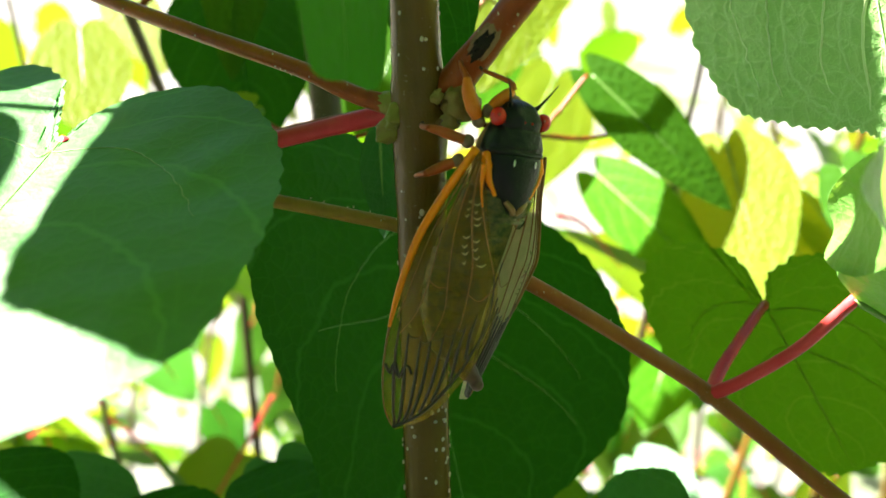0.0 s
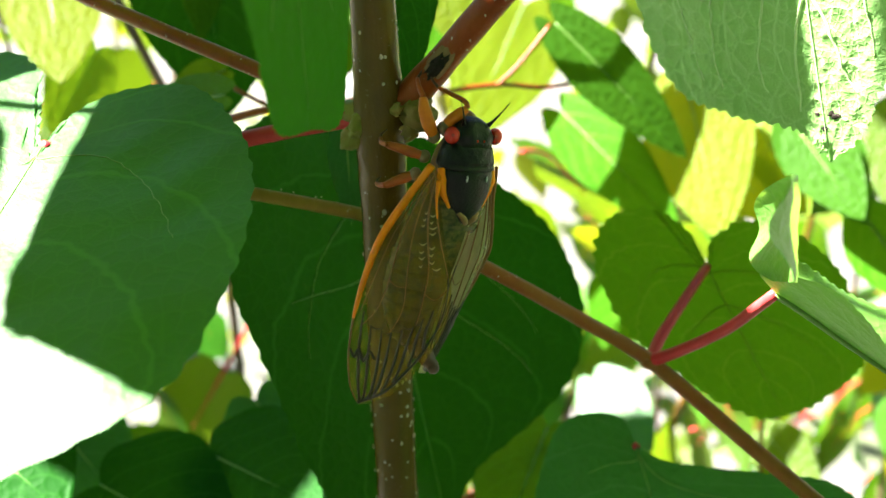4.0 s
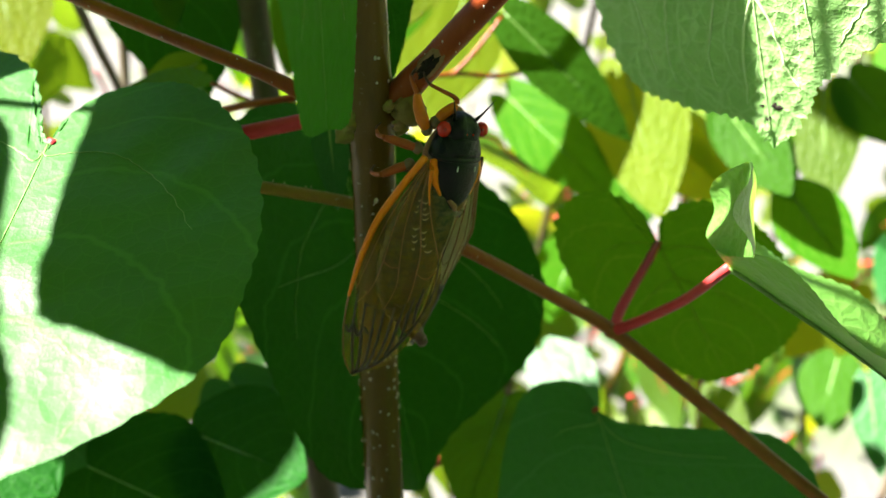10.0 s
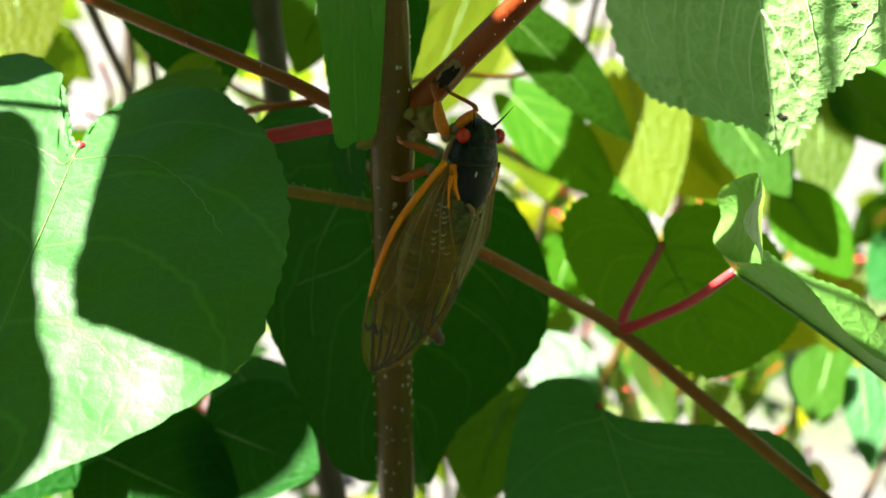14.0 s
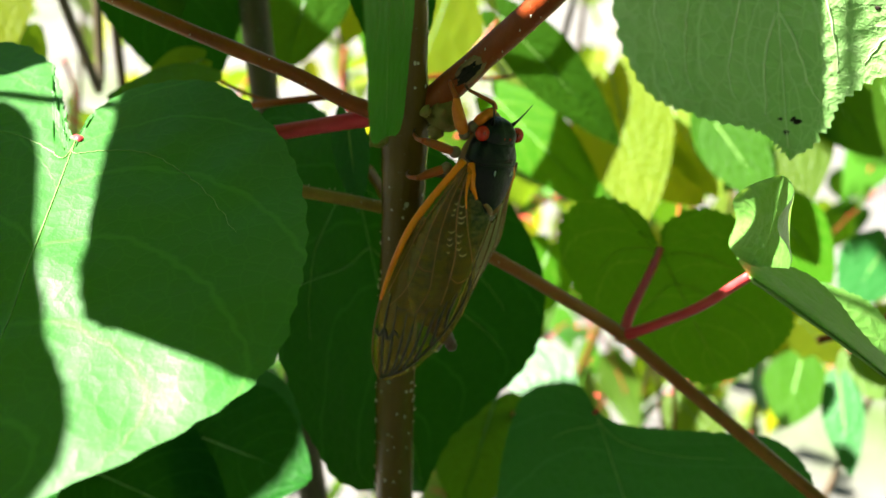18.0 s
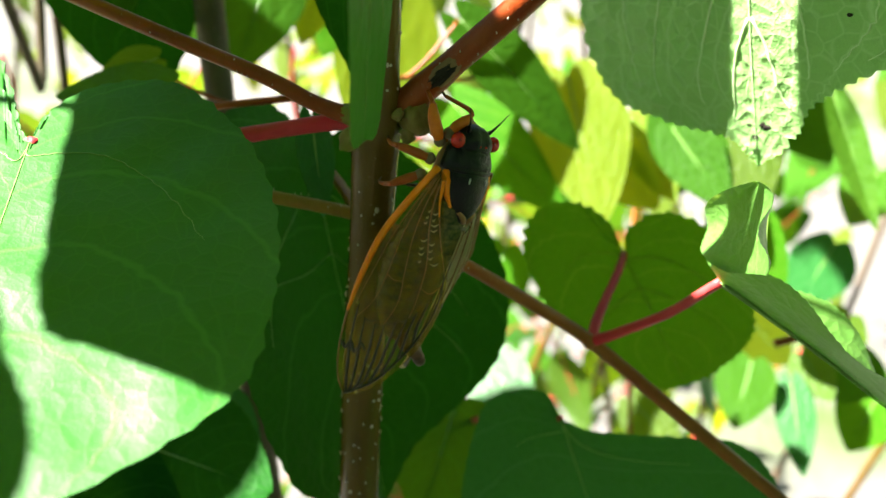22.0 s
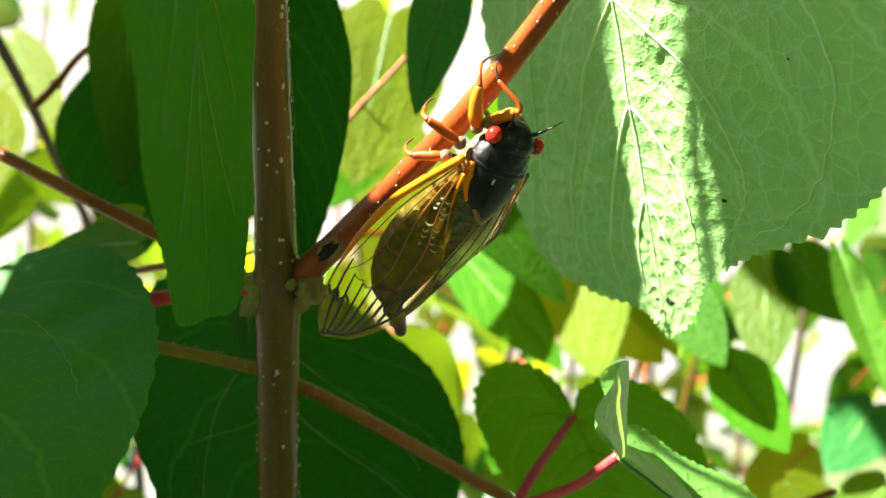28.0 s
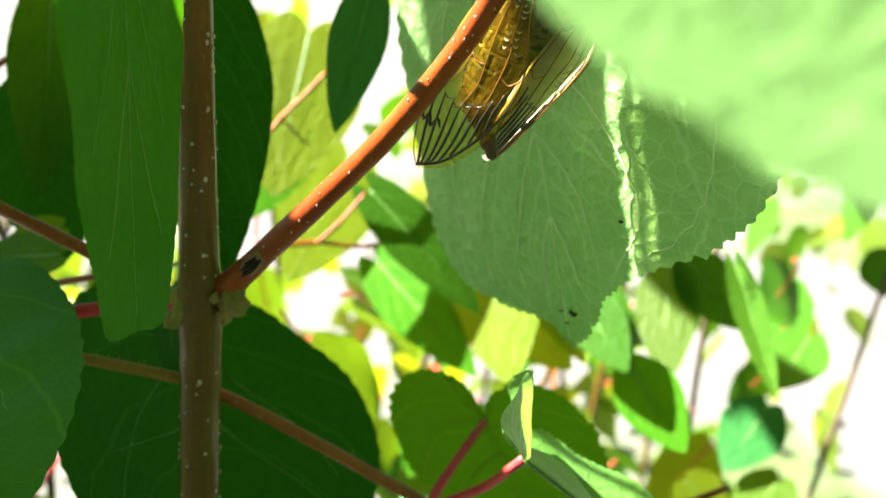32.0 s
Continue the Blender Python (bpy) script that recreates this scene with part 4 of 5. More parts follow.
leaf("leaf", (0.1307, 0.1778, 1.0881), (0.1328, 0.1638, 1.0827), (-0.47, -0.70, 0.74), 0.0118, LEAF_FRESH, "shaded green leaf among the undergrowth", seed=76)
leaf("leaf", (0.0655, 0.2439, 1.0868), (0.0549, 0.2264, 1.0691), (-0.21, -0.85, 0.69), 0.0212, LEAF_MID, "shaded green leaf among the undergrowth", seed=77)
leaf("leaf", (0.1489, 0.2285, 1.0659), (0.1628, 0.2203, 1.0534), (-0.48, -0.74, 0.68), 0.0180, LEAF_BACKLIT, "yellow-green leaf with backlight put into its colour", seed=78)
leaf("leaf", (-0.0080, 0.2201, 1.1786), (-0.0181, 0.1984, 1.1561), (-0.03, -0.98, 0.30), 0.0198, LEAF_TOP, "shaded green leaf among the undergrowth", seed=90)
leaf("leaf", (0.0142, 0.2429, 1.1747), (0.0036, 0.2218, 1.1533), (-0.11, -0.98, 0.29), 0.0191, LEAF_MID, "shaded green leaf among the undergrowth", seed=91)
leaf("leaf", (-0.0232, 0.2584, 1.1703), (-0.0305, 0.2370, 1.1494), (0.03, -0.98, 0.30), 0.0199, LEAF_TOP, "shaded green leaf among the undergrowth", seed=92)
leaf("leaf", (-0.0751, 0.1293, 1.1157), (-0.0561, 0.1167, 1.1085), (0.41, -0.74, 0.89), 0.026, LEAF_SHADE, "shaded dark green leaf low in the undergrowth", seed=101)
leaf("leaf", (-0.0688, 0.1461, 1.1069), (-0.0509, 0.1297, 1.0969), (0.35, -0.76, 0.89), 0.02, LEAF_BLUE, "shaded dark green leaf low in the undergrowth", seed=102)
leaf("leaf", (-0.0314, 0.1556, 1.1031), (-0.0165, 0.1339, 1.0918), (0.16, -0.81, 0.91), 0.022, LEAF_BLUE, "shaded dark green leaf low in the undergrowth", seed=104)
leaf("leaf", (-0.0536, 0.1266, 1.1062), (-0.028, 0.1127, 1.1022), (0.24, -0.74, 0.97), 0.03, LEAF_SHADE, "shaded dark green leaf low in the undergrowth", seed=106)
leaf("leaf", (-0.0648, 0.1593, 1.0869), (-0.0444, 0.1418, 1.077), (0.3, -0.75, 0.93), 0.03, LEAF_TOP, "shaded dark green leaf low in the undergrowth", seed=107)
leaf("leaf", (-0.0351, 0.1312, 1.1089), (-0.0141, 0.1164, 1.1094), (0.08, -0.77, 0.98), 0.026, LEAF_SHADE, "shaded dark green leaf low in the undergrowth", seed=108)
leaf("leaf", (0.029, 0.1579, 1.0937), (0.0172, 0.1344, 1.0822), (-0.17, -0.78, 0.95), 0.026, LEAF_TOP, "shaded dark green leaf low in the undergrowth", seed=109)
red_twig([(-0.0342, 0.1597, 1.1698), (-0.0248, 0.1543, 1.1664), (-0.0176, 0.1505, 1.1660), (-0.0077, 0.1492, 1.1688)], 0.0004, "thin red twig among the leaves")
red_twig([(0.0069, 0.1877, 1.1578), (0.0194, 0.1927, 1.1579), (0.0294, 0.1931, 1.1572), (0.0382, 0.1943, 1.1583)], 0.0006, "thin red twig among the leaves")
red_twig([(0.0194, 0.1927, 1.1579), (0.0243, 0.1937, 1.1627), (0.0304, 0.1960, 1.1701)], 0.0005, "thin red leaf stalk")
red_twig([(0.0054, 0.1487, 1.0780), (0.0175, 0.1513, 1.0845), (0.0260, 0.1531, 1.0888), (0.0326, 0.1541, 1.0915)], 0.0008, "thin red twig low in the thicket")
red_twig([(0.0933, 0.1418, 1.1173), (0.1004, 0.1416, 1.1194), (0.1092, 0.1418, 1.1231)], 0.0009, "red leaf stalk low in the thicket")
red_twig([(0.1004, 0.1416, 1.1194), (0.1027, 0.1408, 1.1185), (0.1051, 0.1402, 1.1180)], 0.0008, "red leaf stalk low in the thicket")
red_twig([(0.0953, 0.2270, 1.1369), (0.0938, 0.2192, 1.1217), (0.0917, 0.2121, 1.1079), (0.0849, 0.1688, 1.0459)], 0.0007, "brown twig among the sunlit leaves")
red_twig([(-0.0597, 0.1905, 1.1835), (-0.0551, 0.1918, 1.1884), (-0.0505, 0.1935, 1.1943), (-0.0424, 0.1951, 1.2011)], 0.0009, "red twig behind the hanging leaf")
red_twig([(0.0035, 0.1993, 1.1777), (0.0097, 0.2011, 1.1856), (0.0150, 0.2020, 1.1915), (0.0196, 0.2028, 1.1969)], 0.0006, "brown twig before a yellow leaf")
red_twig([(0.0097, 0.2011, 1.1856), (0.0130, 0.2004, 1.1825), (0.0165, 0.1996, 1.1797)], 0.0003, "thin brown twig before a yellow leaf")
red_twig([(-0.0382, 0.1432, 1.1642), (-0.0302, 0.1382, 1.1678), (-0.0217, 0.1333, 1.1716), (-0.0101, 0.1279, 1.1751)], 0.0007, "reddish leaf stalk lit by the sun")

# ---- the cicada ----
SHELL_BLACK = plain("shell_black", (0.0022, 0.0022, 0.0024), (0.006, 0.005, 0.005), 1100, 0.34, 0.55, coat=0.0, dist=0.00016, spec=0.3)
EYE_RED = plain("eye_red", (0.50, 0.014, 0.006), (0.60, 0.022, 0.010), 1500, 0.2, 0.03, coat=0.1, dist=0.00005, spec=0.35)
PUPIL = plain("eye_spot", (0.30, 0.01, 0.01), (0.40, 0.02, 0.01), 1500, 0.12, 0.0, coat=1.0)
ORANGE = plain("leg_orange", (0.60, 0.13, 0.006), (0.72, 0.19, 0.010), 900, 0.34, 0.15, dist=0.0001, spec=0.35)
LEG_BROWN = plain("leg_brown", (0.30, 0.055, 0.006), (0.42, 0.09, 0.010), 900, 0.36, 0.2, dist=0.0001, spec=0.35)
LEG_DARK = plain("leg_dark", (0.05, 0.022, 0.008), (0.10, 0.04, 0.014), 900, 0.45, 0.2, dist=0.0001)
COSTA = plain("vein_orange", (0.90, 0.21, 0.002), (0.94, 0.28, 0.004), 900, 0.36, 0.1, dist=0.0001, spec=0.3)
VEIN_AMBER = plain("vein_amber", (0.17, 0.065, 0.010), (0.25, 0.10, 0.014), 900, 0.35, 0.1)
VEIN_BLACK = plain("vein_black", (0.012, 0.010, 0.006), (0.025, 0.018, 0.01), 900, 0.4, 0.1)
TAWNY = plain("tawny_skin", (0.22, 0.10, 0.03), (0.30, 0.15, 0.05), 800, 0.5, 0.3)
COXA = plain("coxa_skin", (0.15, 0.09, 0.04), (0.20, 0.13, 0.07), 900, 0.5, 0.3)
WHITE_HAIR = plain("pale_patch", (0.62, 0.62, 0.58), (0.72, 0.72, 0.66), 900, 0.5, 0.2)

n = Nodes("abdomen_skin")
obj = n.add("ShaderNodeTexCoord").outputs["Object"]
sep = n.add("ShaderNodeSeparateXYZ", {0: obj})
band = n.math("FRACT", n.math("MULTIPLY", sep.outputs[1], 1000 / 2.25))
edge = n.ramp(n.math("ABSOLUTE", n.math("SUBTRACT", band, 0.5)), 0.40, 0.47)
tint = n.mix(n.ramp(n.noise(1100, 5, 0.7, at=obj), 0.38, 0.62), (0.030, 0.042, 0.014), (0.135, 0.110, 0.034))
tint = n.mix(n.math("MULTIPLY", edge, n.math("MULTIPLY", n.ramp(n.noise(700, 3, at=obj), 0.35, 0.6), 0.22)), tint, (0.30, 0.23, 0.08))
ABDOMEN = n.done(n.surface(tint, 0.26, 0, n.bump(n.noise(1200, 4, at=obj), 0.5, 0.00025), 0.2, 0.0))


def film_material(name, stain, share, tint_a, tint_b, scale, relief):
    """A clear wing skin, stained and crinkled."""
    n = Nodes(name)
    obj = n.add("ShaderNodeTexCoord").outputs["Object"]
    clear = n.add("ShaderNodeBsdfTransparent")
    tint = n.mix(n.ramp(n.noise(160, 3, at=obj), 0.3, 0.7), tint_a, tint_b)
    n.tree.links.new(tint, clear.inputs[0])
    cells = n.add("ShaderNodeTexVoronoi", {"Vector": obj, "Scale": scale}, feature='DISTANCE_TO_EDGE').outputs[0]
    wrinkle = n.bump(n.math("ADD", cells, n.noise(scale * 0.5, 4, at=obj)), relief, 0.0004)
    skin = n.surface(n.mix(n.ramp(n.noise(420, 4, at=obj), 0.35, 0.7), stain, [c * 0.3 for c in stain]), 0.16, 0, wrinkle, 0.15)
    thin = n.add("ShaderNodeBsdfTranslucent", {"Color": (stain[0] * 1.5, stain[1] * 1.6, stain[2] * 1.6, 1)})
    both = n.add("ShaderNodeMixShader", {0: 0.6, 1: skin, 2: thin.outputs[0]})
    body = n.add("ShaderNodeMixShader", {0: share * 0.6, 1: clear.outputs[0], 2: both.outputs[0]})
    sheen = n.add("ShaderNodeBsdfGlossy", {"Color": (0.95, 0.95, 0.9, 1), "Roughness": 0.14, "Normal": wrinkle})
    return n.done(n.add("ShaderNodeMixShader", {0: 0.015, 1: body.outputs[0], 2: sheen.outputs[0]}).outputs[0])


WING = film_material("wing_film", (0.70, 0.42, 0.03), 0.42, (0.96, 0.88, 0.48), (0.90, 0.82, 0.40), 900, 0.6)
PLEAT = film_material("pleated_film", (0.42, 0.32, 0.13), 0.40, (0.92, 0.84, 0.62), (0.84, 0.78, 0.55), 600, 0.9)
WING_FAR = film_material("wing_film_tan", (0.86, 0.70, 0.42), 0.95, (0.90, 0.84, 0.62), (0.84, 0.80, 0.56), 700, 0.9)

# glossy pale colour that stands in for glints on the wing
GLINT = plain("fold_glint", (0.40, 0.33, 0.17), (0.55, 0.46, 0.26), 900, 0.16, 0.1, coat=1.0, spec=0.8)


def mm(*p):
    return Vector(p) * MM


def curve_at(points, s):
    """A point of a smooth line through the points, s from 0 to 1."""
    x = min(max(s, 0.0), 1.0) * (len(points) - 1)
    i = min(int(x), len(points) - 2)
    t = x - i
    p = [Vector(q) for q in points]
    p0, p1, p2, p3 = p[max(i - 1, 0)], p[i], p[i + 1], p[min(i + 2, len(p) - 1)]
    return 0.5 * (2 * p1 + (p2 - p0) * t + (2 * p0 - 5 * p1 + 4 * p2 - p3) * t * t + (3 * p1 - p0 - 3 * p2 + p3) * t ** 3)


MIDLINE = 1.1
COSTAL = [(-3.7, 4.9, 0.9), (-5.0, -0.6, -1.7), (-6.05, -5.4, -3.6), (-6.5, -10.6, -4.9), (-6.65, -14.8, -5.6), (-6.6, -18.5, -6.1), (-6.25, -22.7, -6.3), (-5.5, -26.4, -6.0), (-4.4, -28.7, -5.1)]
INNER = [(-2.9, 3.9, 1.9), (-2.3, 0.4, 2.0), (-1.2, -3.8, 2.5), (0.35, -8.7, 3.1), (0.85, -13.2, 3.0), (0.6, -17.0, 2.2), (-0.15, -20.9, 0.8), (-1.9, -26.0, -1.9), (-4.3, -28.8, -5.0)]


def wing_point(side, s, c, lift=0.0):
    a, b = curve_at(COSTAL, s), curve_at(INNER, s)
    if side > 0:
        spread = -0.8 + 3.4 * min(1.0, s * 3.0) - 6.5 * max(0.0, s - 0.35)
        a = Vector((2 * MIDLINE - a.x + spread, 4.9 + (a.y - 4.9) * 0.9, a.z + 0.3))
        b = Vector((2 * MIDLINE - b.x - 1.9 + 0.2 * spread, 4.9 + (b.y - 4.9) * 0.9, b.z - 0.35))
    p = a + (b - a) * c
    out = Vector((-0.74 if side < 0 else 0.74, 0.0, 0.66))
    p = p + out * (0.7 * math.sin(math.pi * c) * math.sin(math.pi * min(1, s * 1.1)) ** 0.5 + lift)
    return p * MM


def wing_line(side, stops, r, bm, lift=0.08, steps=6):
    line = spline([(s, c, 0) for s, c in stops], steps)
    pts = [wing_point(side, p.x, p.y, lift) for p in line]
    return tube(pts, r, 1, 6, bm)


def forewing(side, parent):
    bm = bmesh.new()
    rows, cols = 40, 14
    grid = [[bm.verts.new(wing_point(side, i / rows, j / cols)) for j in range(cols + 1)] for i in range(rows + 1)]
    for a, b in zip(grid, grid[1:]):
        for j in range(cols):
            bm.faces.new((a[j], a[j + 1], b[j + 1], b[j]))
    bmesh.ops.remove_doubles(bm, verts=bm.verts, dist=1e-6)
    wing = part("forewing", bm, WING if side < 0 else WING_FAR, parent, "clear amber-tinted forewing with orange and black veins")
    part("costal_vein", wing_line(side, [(0.0, 0.0), (0.15, 0.0), (0.3, 0.0), (0.45, 0.0), (0.56, 0.0)], [r * (1.0 if side < 0 else 0.45) for r in (0.00046, 0.00050, 0.00046, 0.00036, 0.00020)], None, 0.2), COSTA if side < 0 else VEIN_AMBER, wing, "thick orange front vein")
    part("outer_vein", wing_line(side, [(0.55, 0.0), (0.7, 0.0), (0.85, 0.0), (0.97, 0.0)], [0.00017, 0.00013, 0.0001, 0.00008], None), VEIN_AMBER, wing, "brown outer edge vein")
    for k, stops in enumerate(([(0.02, 0.30), (0.15, 0.22), (0.32, 0.14), (0.52, 0.06)], [(0.02, 0.40), (0.2, 0.34), (0.38, 0.30), (0.50, 0.24), (0.60, 0.10)],
                               [(0.03, 0.55), (0.2, 0.52), (0.36, 0.50), (0.48, 0.52), (0.60, 0.46)], [(0.03, 0.72), (0.18, 0.74), (0.30, 0.76), (0.42, 0.72), (0.55, 0.70)],
                               [(0.03, 0.86), (0.08, 0.88), (0.13, 0.90), (0.17, 0.915)], [(0.38, 0.30), (0.40, 0.40), (0.40, 0.50)], [(0.17, 0.915), (0.25, 0.94), (0.33, 0.96), (0.40, 0.97)], [(0.40, 0.97), (0.44, 0.84), (0.42, 0.72)])):
        r0 = (0.00010, 0.00009, 0.00009, 0.00012, 0.00034, 0.00008, 0.00009, 0.00008)[k]
        part("basal_vein", wing_line(side, stops, [r0, r0 * (0.8 if k != 4 else 0.45), r0 * (0.6 if k != 4 else 0.3)], None), COSTA if k == 4 and side < 0 else VEIN_AMBER, wing, "amber vein near the wing root")
    part("margin_vein", wing_line(side, [(0.36, 0.97), (0.5, 0.95), (0.62, 0.92), (0.75, 0.88), (0.86, 0.80), (0.93, 0.60), (0.96, 0.35), (0.97, 0.1)], [0.00009, 0.00019, 0.00021], None), VEIN_BLACK, wing, "black vein along the hind edge")
    ends = [(0.52, 0.10, 0.955, 0.25), (0.58, 0.22, 0.945, 0.42), (0.60, 0.36, 0.925, 0.56), (0.60, 0.47, 0.90, 0.64), (0.58, 0.58, 0.865, 0.73), (0.56, 0.68, 0.82, 0.79), (0.52, 0.76, 0.75, 0.84), (0.48, 0.84, 0.66, 0.88)]
    for s0, c0, s1, c1 in ends:
        m = (s0 + s1) / 2
        part("apical_vein", wing_line(side, [(s0, c0), (m, (c0 + c1) / 2 - 0.03), (s1, c1)], [0.00009, 0.00020, 0.00018], None), VEIN_BLACK, wing)
    part("zigzag_vein", wing_line(side, [(0.70, 0.02), (0.73, 0.09), (0.695, 0.14), (0.745, 0.22), (0.70, 0.28), (0.73, 0.36)], [0.0002, 0.00024, 0.00015], None, steps=3), VEIN_BLACK, wing, "dark zigzag mark")
    for c0, c1, s in ((0.36, 0.47, 0.60), (0.47, 0.58, 0.585), (0.22, 0.36, 0.585), (0.68, 0.58, 0.565), (0.76, 0.68, 0.54)):
        part("cross_vein", wing_line(side, [(s, c0), (s + 0.01, (c0 + c1) / 2), (s, c1)], [0.00007, 0.00007], None, steps=3), VEIN_BLACK, wing)
    # pale bars painted in for the glints on the folds of the crumpled film
    rnd = random.Random(17 if side < 0 else 23)
    for k in range(34):
        s = 0.11 + 0.011 * k + 0.006 * rnd.random()
        c0 = (0.62 if k % 2 else 0.76) if side < 0 else (0.10 if k % 2 else 0.30)
        if s > (0.34 if c0 > 0.7 else 0.40) and side < 0:
            continue
        span = 0.04 + 0.10 * rnd.random()
        c0 += 0.03 * rnd.random()
        if rnd.random() < 0.55 or (s > 0.34 and side < 0):
            continue
        part("fold_ridge", wing_line(side, [(s, c0), (s + 0.006, c0 + span * 0.5), (s - 0.002, c0 + span)], [0.00003, 0.00013, 0.00003], None, 0.12, 4), GLINT, wing)
    return wing


def hindwing(side, parent):
    bm = bmesh.new()
    rows, cols = 24, 40
    grid = []
    for i in range(rows + 1):
        s = i / rows
        row = []
        for j in range(cols + 1):
            c = j / cols
            p = wing_point(side, 0.03 + 0.60 * s, 0.34 + 0.62 * c * (1 - 0.45 * s ** 3), -0.45 - 0.16 * math.sin(c * 30))
            row.append(bm.verts.new(p))
        grid.append(row)
    for a, b in zip(grid, grid[1:]):
        for j in range(cols):
            bm.faces.new((a[j], a[j + 1], b[j + 1], b[j]))
    part("hindwing", bm, PLEAT, parent, "folded pleated hindwing")


def leg(name, pts, radii, mats, parent):
    femur = part(name + "_femur", tube([mm(*p) for p in pts[0]], [r * MM for r in radii[0]], 6, 12), mats[0], parent)
    part("tibia", tube([mm(*p) for p in pts[1]], [r * MM for r in radii[1]], 6, 8), mats[1], femur, "slender brown tibia")
    part("tarsus", tube([mm(*p) for p in pts[2]], [r * MM for r in radii[2]], 5, 6), LEG_DARK, femur, "dark clawed foot")
    part("coxa", ball(mm(*pts[0][0]), (0.75 * MM, 0.8 * MM, 0.75 * MM), None, 12, 8), COXA, femur, "pale leg joint")
    return femur


def loft(stations, rings, sides, bump=None):
    """A closed body through stations (y, half width, middle height, rise above, drop below)."""
    pos = spline([(s[0], s[1], s[2]) for s in stations], rings)
    dim = spline([(s[3], s[4], 0) for s in stations], rings)
    bm = bmesh.new()
    loops = []
    for p, q in zip(pos, dim):
        loop = []
        for j in range(sides):
            a = 2 * math.pi * j / sides
            c, d = math.cos(a), math.sin(a)
            x = max(p.y, 0.02) * math.copysign(abs(c) ** 0.85, c)
            z = p.z + (q.x if d > 0 else q.y) * math.copysign(abs(d) ** 0.9, d)
            if bump:
                z += bump(x, p.x, z)
            loop.append(bm.verts.new(mm(x + MIDLINE, p.x, z)))
        loops.append(loop)
    for a, b in zip(loops, loops[1:]):
        for j in range(sides):
            bm.faces.new((a[j], b[j], b[(j + 1) % sides], a[(j + 1) % sides]))
    bm.faces.new(loops[0])
    bm.faces.new(loops[-1][::-1])
    return bm


def cicada():
    ob = thing("cicada", (0, 0, 0), "black cicada with red eyes and orange-veined clear wings", "insect")
    M = MIDLINE
    # head: a wide blunt dome between the eyes
    rough = lambda x, y, z: 0.10 * noise.noise(Vector((x, y, z)) * 1.6) - (0.16 * math.exp(-(x / 0.3) ** 2) if z > 1 and y > 8.2 else 0) + (0.10 * math.exp(-((abs(x) - 1.2) / 0.5) ** 2) if z > 1 else 0)
    head = part("head", loft([(7.2, 2.6, 0.5, 2.0, 2.2), (8.0, 2.85, 0.6, 2.2, 2.3), (8.8, 2.7, 0.6, 2.15, 2.3), (9.6, 2.15, 0.5, 1.8, 2.0), (10.2, 1.5, 0.4, 1.3, 1.6), (10.55, 0.7, 0.2, 0.7, 0.9), (10.65, 0.02, 0.1, 0.05, 0.05)], 5, 36, rough), SHELL_BLACK, ob, "matt black head")
    part("face", ball(mm(M, 9.7, -1.0), (1.5 * MM, 1.4 * MM, 1.7 * MM), None, 16, 10), TAWNY, head, "tawny bulging face")
    for sd in (-1, 1):
        eye = part("eye", ball(mm(M + 3.05 * sd, 8.55, 1.25), (0.86 * MM, 1.0 * MM, 0.94 * MM), None, 28, 18), EYE_RED, head, "bright red compound eye")
        part("eye_spot", ball(mm(M + 3.05 * sd - 0.5, 8.75, 2.08), (0.22 * MM, 0.22 * MM, 0.14 * MM), None, 10, 8), PUPIL, eye, "dark glinting spot")
        part("antenna", tube([mm(M + 1.7 * sd, 9.8, 1.3), mm(M + 2.1 * sd, 10.5, 1.7), mm(M + 2.8 * sd, 11.7, 2.1), mm(M + 3.5 * sd, 12.8, 2.3)], [0.0003, 0.00016, 0.00008, 0.00004], 5, 6), SHELL_BLACK, head, "short black bristle antenna")
        part("ocellus", ball(mm(M + 0.5 * sd, 8.3, 2.72), (0.16 * MM,) * 3, None, 8, 6), EYE_RED, head)

    # neck shield: a saddle with slanting grooves
    def grooves(x, y, z):
        if z < 0.8:
            return 0.0
        k = math.exp(-((abs(x) - 0.5 - 0.55 * (y - 5)) / 0.20) ** 2) + 0.9 * math.exp(-((abs(x) - 1.9 - 0.35 * (y - 5)) / 0.24) ** 2) + 0.8 * math.exp(-((y - 5.35) / 0.16) ** 2)
        return -0.20 * k + 0.07 * noise.noise(Vector((x, y, z)) * 2.2)
    part("pronotum", loft([(4.6, 3.42, 0.5, 2.62, 2.2), (4.8, 3.62, 0.5, 2.80, 2.3), (5.2, 3.68, 0.5, 2.84, 2.4), (6.2, 3.45, 0.5, 2.62, 2.4), (7.2, 3.12, 0.5, 2.35, 2.3), (7.9, 2.75, 0.5, 1.95, 2.0)], 7, 44, grooves), SHELL_BLACK, ob, "black grooved neck shield")
    # thorax dome running to a blunt point
    furrow = lambda x, y, z: -0.08 * math.exp(-((abs(x) - 0.75 - 0.1 * y) / 0.12) ** 2) if z > 1.2 and y > 1.5 else 0.02 * noise.noise(Vector((x, y, z)) * 2)
    meso = part("mesonotum", loft([(5.0, 3.35, 0.5, 2.62, 1.6), (4.2, 3.5, 0.5, 2.90, 1.6), (3.0, 3.5, 0.5, 3.02, 1.6), (1.6, 3.2, 0.5, 3.02, 1.5), (0.4, 2.55, 0.6, 2.85, 1.4), (-0.7, 1.6, 0.8, 2.45, 1.2), (-1.5, 0.8, 1.2, 1.7, 0.8), (-1.8, 0.1, 1.6, 0.9, 0.4)], 6, 40, furrow), SHELL_BLACK, ob, "glossy black thorax dome")
